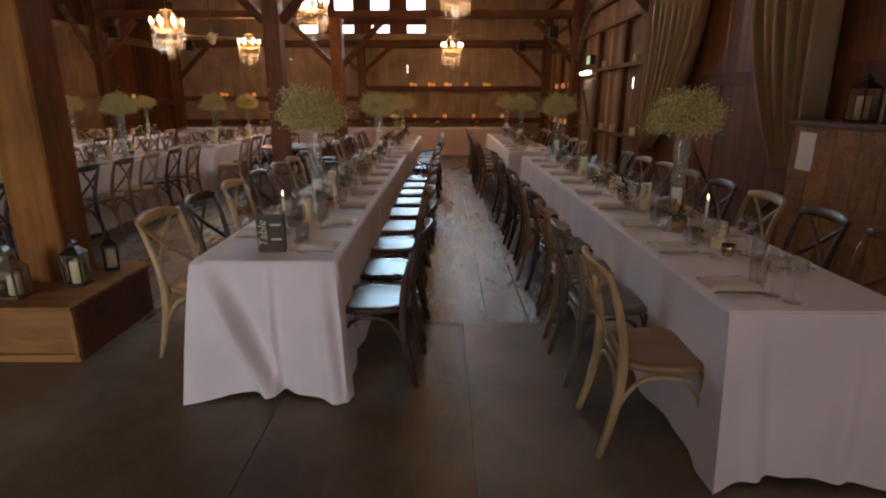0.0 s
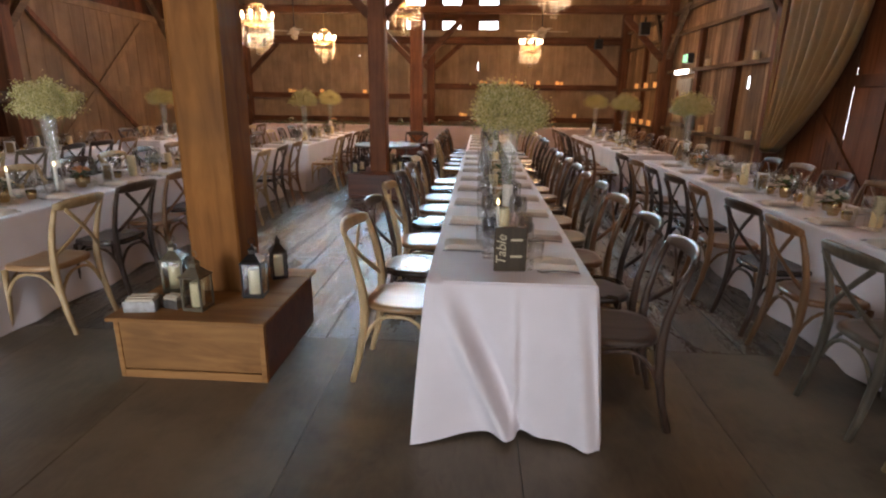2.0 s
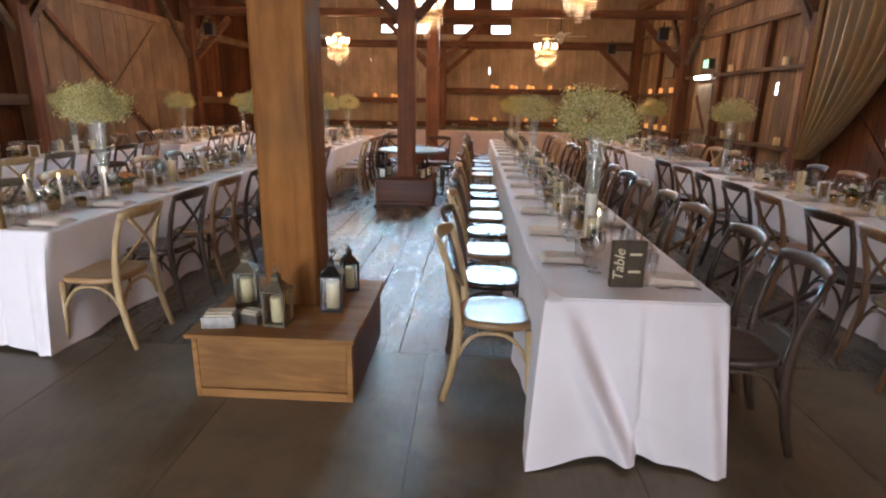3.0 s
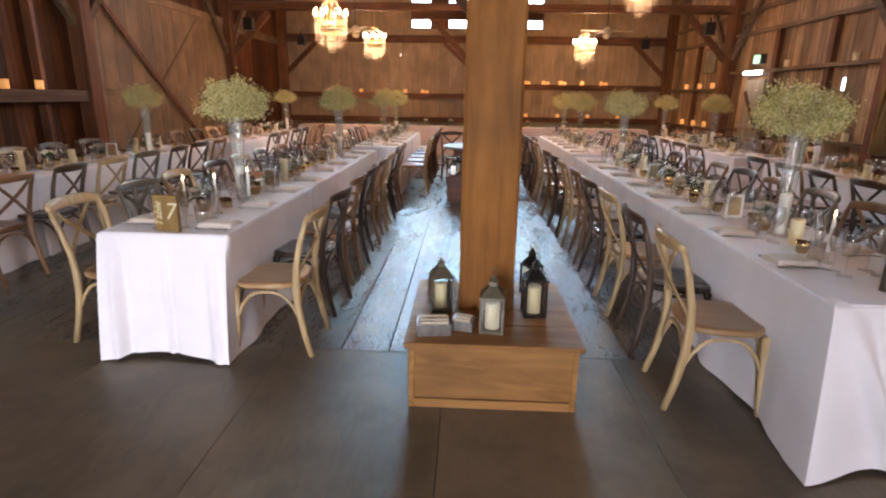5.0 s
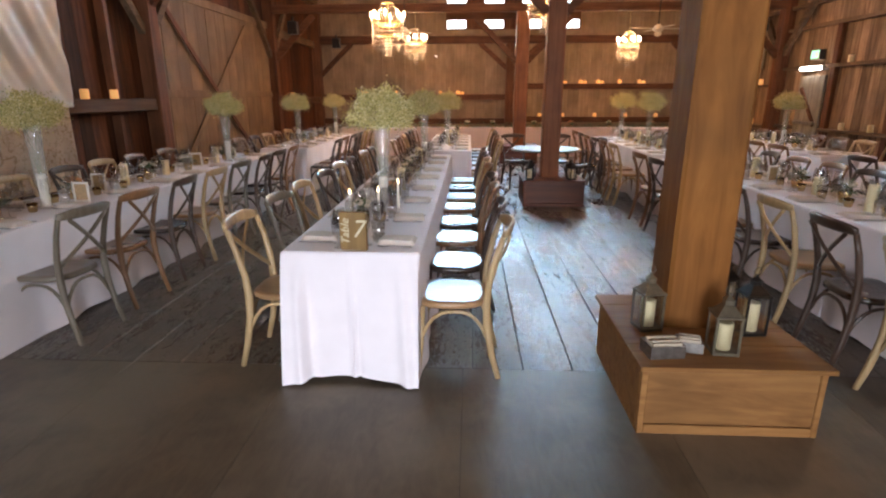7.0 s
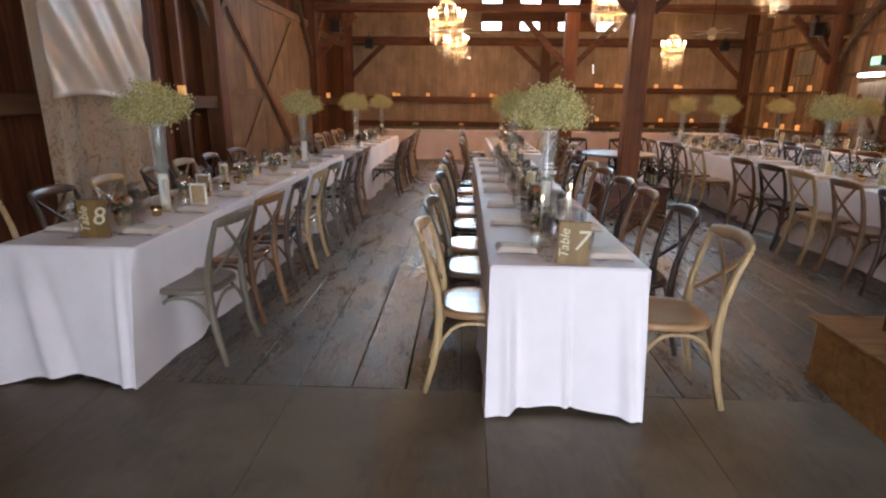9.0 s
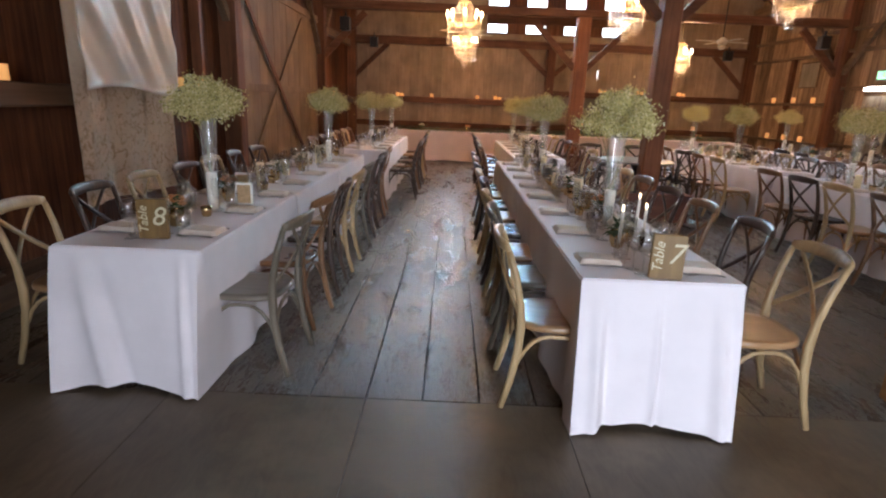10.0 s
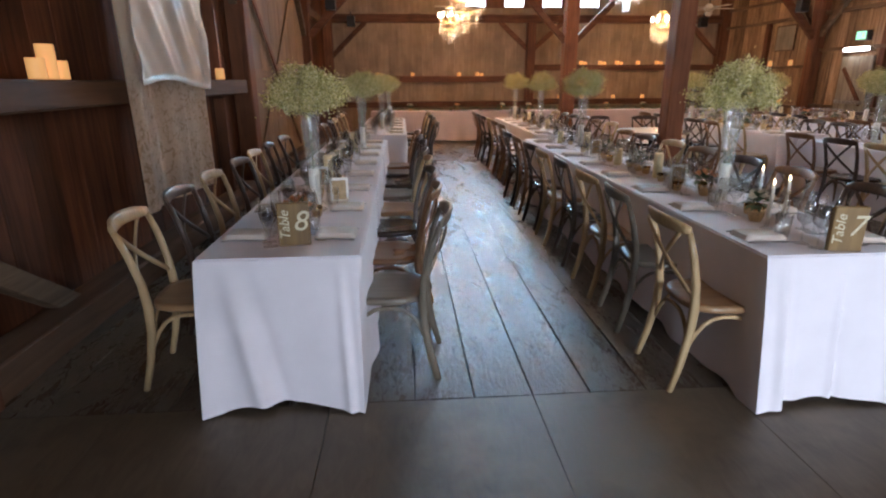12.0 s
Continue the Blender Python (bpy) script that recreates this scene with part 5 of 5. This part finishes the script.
part("diffuser", one_box(-0.05, 0.03, -0.31, 0.31, -0.015, 0.055, 0.01), M_TUBE, lm, "glowing diffuser")
ex = thing("exit_sign", at(X_R - 0.16, 13.4, 2.3), "green lit running-way exit sign over the side door", "exit sign")
part("housing", one_box(0.0, 0.12, -0.16, 0.16, 0.0, 0.2, 0.006), M_PLASTIC, ex)
part("face", one_box(-0.006, 0.0, -0.13, 0.0, 0.02, 0.18), M_EXIT, ex, "green lit panel")
part("face", one_box(-0.006, 0.0, 0.01, 0.13, 0.02, 0.18), M_EXIT, ex, "green lit panel")
part("arrow", one_box(-0.009, -0.0065, -0.09, -0.04, 0.05, 0.15), M_PAPER, ex, "pale pictogram bar")

wp = thing("wall_panel", at(X_R - 0.035, 16.0, 2.2), "pale weathered panel in a thin frame hung on the boards", "wall panel")
part("panel", one_box(-0.012, 0.012, -0.34, 0.34, 0.03, 0.6, 0.002), M_DOOR_GREY, wp)
for ya, yb, za, zb in ((-0.37, -0.341, 0.0, 0.63), (0.341, 0.37, 0.0, 0.63), (-0.34, 0.34, 0.0, 0.029), (-0.34, 0.34, 0.601, 0.63)):
    part("frame_side", one_box(-0.02, 0.012, ya, yb, za, zb, 0.002), M_BEAM_Y, wp)

# dark double door behind the drapes
dd = thing("double_door", at(X_R - 0.05, 6.72), "dark reddish brown board double door, closed", "door")
for k in range(16):
    part("board", one_box(-0.01, 0.01 - 0.002 * (k % 2), -2.4 + k * 0.3, -2.1 + k * 0.3 - (0.03 if k in (9, 11) else 0.001), 0.0, 2.85, 0.003), M_POST_RED if k % 3 else M_BEAM, dd)
for s in (-1, 1):
    mm = Matrix.Translation((-0.024, 1.2 * s, 0.95)) @ Matrix.Rotation(radians(40 * s), 4, "X")
    part("brace", one_box(-0.012, 0.012, -1.2, 1.2, -0.06, 0.06, 0.003, mm), M_BEAM, dd, "diagonal brace")
# strips added unseen behind the open joints, to cut off daylight at these heights
for k, za, zb in ((9, 0.0, 1.75), (9, 2.62, 2.85), (11, 0.0, 1.1), (11, 1.95, 2.85)):
    part("batten", one_box(0.012, 0.03, -2.19 + k * 0.3, -2.03 + k * 0.3, za, zb), M_BEAM, dd)
part("mid_rail", one_box(-0.04, -0.012, -2.38, 2.38, 1.72, 1.86, 0.003), M_BEAM, dd)

# bar cabinet in the corner by the right wall
cb = thing("bar_cabinet", at(4.15, 4.3), "orange-brown board cabinet against the wall", "cabinet")
for k in range(6):
    part("panel", one_box(-0.24, -0.215, 0.75 - (k + 1) * 0.25 + 0.003, 0.75 - k * 0.25, 0.0, 1.36, 0.003), M_BOX, cb, "upright board")
for k in range(2):
    part("end_panel", one_box(-0.214, 0.24, 0.725 if k == 0 else -0.75, 0.75 if k == 0 else -0.725, 0.0, 1.36, 0.003), M_BOX_DK, cb)
part("top", one_box(-0.27, 0.25, -0.77, 0.78, 1.362, 1.4, 0.005), M_BOX_DK, cb)
nt = tagged(new("paper_notice", mesh_of("paper_notice", one_box(-0.002, 0.0, -0.1, 0.1, -0.15, 0.15), M_PAPER)), "blank white paper notice pinned to the cabinet", "notice")
nt.matrix_basis = at(3.9085, 4.86, 1.16)
lantern(at(4.1, 4.6, 1.401, 10), 0.075, 0.24, M_DARKMETAL, "dark metal candle lantern on the bar cabinet")
lantern(at(4.1, 4.25, 1.401, 25), 0.065, 0.2, M_DARKMETAL, "dark metal candle lantern on the bar cabinet")
wf = thing("leaning_panel", at(X_R - 0.07, 4.55, 1.402), "tall grey weathered board standing on the cabinet", "board")
part("board", one_box(-0.02, 0.02, -0.16, 0.16, 0.0, 1.5, 0.004), M_DOOR_GREY, wf)

# stage speakers hung on the ties
for x, y in ((-7.1, 14.55), (3.65, 14.55), (-7.0, 18.4), (3.4, 18.4)):
    sp = thing("loudspeaker", at(x, y, 3.12), "small black loudspeaker hung under a beam", "loudspeaker", "loudspeakers")
    part("cabinet", one_box(-0.11, 0.11, -0.09, 0.09, -0.14, 0.14, 0.012), M_PLASTIC, sp)
    part("grille", one_box(-0.095, 0.095, -0.1, -0.091, -0.125, 0.125, 0.003), M_DARKMETAL, sp)
    part("bracket", one_box(-0.015, 0.015, -0.02, 0.02, 0.141, 0.25), M_DARKMETAL, sp)

# garland and flowers on the head table
gv = []
gf = []
rng = random.Random(31)
for _ in range(1500):
    x = rng.uniform(-6.0, 2.5)
    c = Vector((x, 15.9 + rng.gauss(0, 0.06), H + 0.02 + abs(rng.gauss(0, 0.05))))
    d = Vector((rng.gauss(0, 1), rng.gauss(0, 1), rng.gauss(0, 0.5))).normalized() * 0.05
    s = d.cross(Vector((0, 0, 1))).normalized() * 0.018
    b = len(gv)
    gv += [c, c + d * 0.5 + s, c + d, c + d * 0.5 - s + Vector((0, 0, 0.008))]
    gf += [(b, b + 1, b + 2), (b, b + 2, b + 3)]
gm = bpy.data.meshes.new("garland")
gm.from_pydata(gv, [], gf)
gm.materials.append(M_LEAF)
tagged(new("garland", gm), "leafy green garland lying along the head table", "garland", kind="stuff")
for k, x in enumerate((-5.4, -4.2, -3.0, -2.3, -1.2, -0.2, 0.8, 1.9)):
    copy_thing(posy_models[k % 2 if k % 3 else 0], at(x, 16.1, ZT, 40 * k))


# ---------------------------------------------------------------- floor planks and wall boards, piece by piece
def bevelled_plank(name, lx, ly, lz, material, bev=0.004):
    bm = bmesh.new()
    box(bm, -lx / 2, lx / 2, -ly / 2, ly / 2, -lz, 0)
    es = [e for e in bm.edges if all(v.co.z > -1e-6 for v in e.verts)]
    bmesh.ops.bevel(bm, geom=es, offset=bev, segments=1, affect="EDGES")
    return mesh_of(name, bm, material)


rng = random.Random(77)
PLANKS = {}


def lay(x0, w, ya, yb, boards, joint, bev):
    """One floorboard from ya to yb, its near-side edge at x0."""
    key = (round(w, 3), round((yb - ya) * 4) / 4, boards.name)
    if key not in PLANKS:
        PLANKS[key] = bevelled_plank("plank", w - joint, key[1] - 0.005, 0.045, boards, bev)
    ob = new("plank", PLANKS[key])
    ob.parent = floor
    ob.matrix_basis = at(x0 + w / 2, (ya + yb) / 2, rng.uniform(-0.0015, 0.0)) @ Matrix.Diagonal((1, (yb - ya - 0.005) / (key[1] - 0.005), 1, 1))


# old narrow boards of the hall
x = -4.99 - 10 * 0.3
while x < X_R + 0.02:
    y = 4.07
    while y < Y_F - 0.01:
        y1 = min(Y_F, y + rng.choice((1.8, 2.4, 3.0, 3.6)))
        if Y_F - y1 < 0.8:
            y1 = Y_F
        lay(x, 0.3, y, y1, M_FLOOR, 0.007, 0.003)
        y = y1
    x += 0.3
# broad dull sheets of the entry end
x = -4.99 - 3 * 1.02
while x < X_R + 0.02:
    y = 0.9 + rng.uniform(-1.2, 1.2)
    for ya, yb in ((Y_B, y), (y, 4.07)):
        lay(x, 1.02, ya, yb, M_FLOOR_NEAR, 0.003, 0.001)
    x += 1.02


def board_wall(parent, along, fixed, a0, a1, z0, z1, width, material, inward, gaps=(), seed=0, holes=()):
    """Vertical boards side by side, inner faces near `fixed`. along: 'x' or 'y'. gaps: places of open joints."""
    r = random.Random(seed)
    a = a0
    shared = {}
    while a < a1 - 1e-4:
        w = min(r.choice((0.9, 1.0, 1.1)) * width, a1 - a)
        if a1 - a - w < 0.08:
            w = a1 - a
        open_joint = any(a <= g < a + w for g in gaps)
        ww = w - (0.02 if open_joint else 0.0)
        key = round(ww, 3)
        cut = [h for h in holes if a <= h[0] < a + w]
        if cut:
            key = (key, cut[0])
        if key not in shared:
            bm = bmesh.new()
            if cut:                                  # a knot or split that lets the daylight in
                _, ha, hb, hw = cut[0]
                box(bm, -ww / 2, ww / 2, 0, 0.028, z0, ha)
                box(bm, -ww / 2, ww / 2, 0, 0.028, hb, z1)
                box(bm, -ww / 2, ww / 2 - hw, 0, 0.028, ha, hb)
            else:
                box(bm, -ww / 2, ww / 2, 0, 0.028, z0, z1)
            es = [e for e in bm.edges if abs(e.verts[0].co.z - e.verts[1].co.z) > 0.5 and e.verts[0].co.y < 0.001]
            bmesh.ops.bevel(bm, geom=es, offset=0.004, segments=1, affect="EDGES")
            shared[key] = mesh_of("board", bm, material)
        ob = new("board", shared[key])
        ob.parent = parent
        c = a + ww / 2
        j = r.uniform(0.0, 0.006)
        if along == "x":
            ob.matrix_basis = at(c, fixed + j, 0, 0 if inward < 0 else 180)
        else:
            ob.matrix_basis = at(fixed - inward * j, c, 0, 90 if inward > 0 else -90)
        a += w


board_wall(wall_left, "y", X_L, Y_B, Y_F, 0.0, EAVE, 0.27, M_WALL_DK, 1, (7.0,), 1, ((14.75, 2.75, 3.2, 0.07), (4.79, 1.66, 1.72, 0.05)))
board_wall(wall_right, "y", X_R, Y_B, 4.4, 0.0, EAVE, 0.24, M_WALL_RT, -1, (), 2)
board_wall(wall_right, "y", X_R, 4.4, 9.1, 2.86, EAVE, 0.24, M_WALL_RT, -1, (), 6)
board_wall(wall_right, "y", X_R, 9.1, Y_F, 0.0, EAVE, 0.24, M_WALL_RT, -1, (), 7, ((10.75, 1.74, 1.94, 0.11),))
board_wall(wall_far, "x", Y_F, X_L, X_R, 0.0, 3.4, 0.32, M_WALL_FAR, -1, (), 3, ((-0.5, 2.35, 2.6, 0.02), (-4.0, 2.75, 2.79, 0.03)))
# boards round an opening added in the unseen back wall for the fill lamp
for a0, a1, z0, z1 in ((2.3, 4.2, 0.0, 1.0), (2.3, 4.2, 2.5, DOOR_B[2])):
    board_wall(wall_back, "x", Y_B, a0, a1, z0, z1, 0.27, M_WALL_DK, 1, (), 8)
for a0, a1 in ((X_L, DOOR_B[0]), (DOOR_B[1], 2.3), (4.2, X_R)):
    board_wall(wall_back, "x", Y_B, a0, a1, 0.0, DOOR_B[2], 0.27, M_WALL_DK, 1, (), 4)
part("gable_boards", prism(bmesh.new(), [(X_L - 0.1, DOOR_B[2]), (X_R + 0.1, DOOR_B[2]), (X_R + 0.1, EAVE - 0.07), (XM, RIDGE), (X_L - 0.1, EAVE - 0.07)], Y_B - 0.06, Y_B), M_WALL_DK, wall_back)
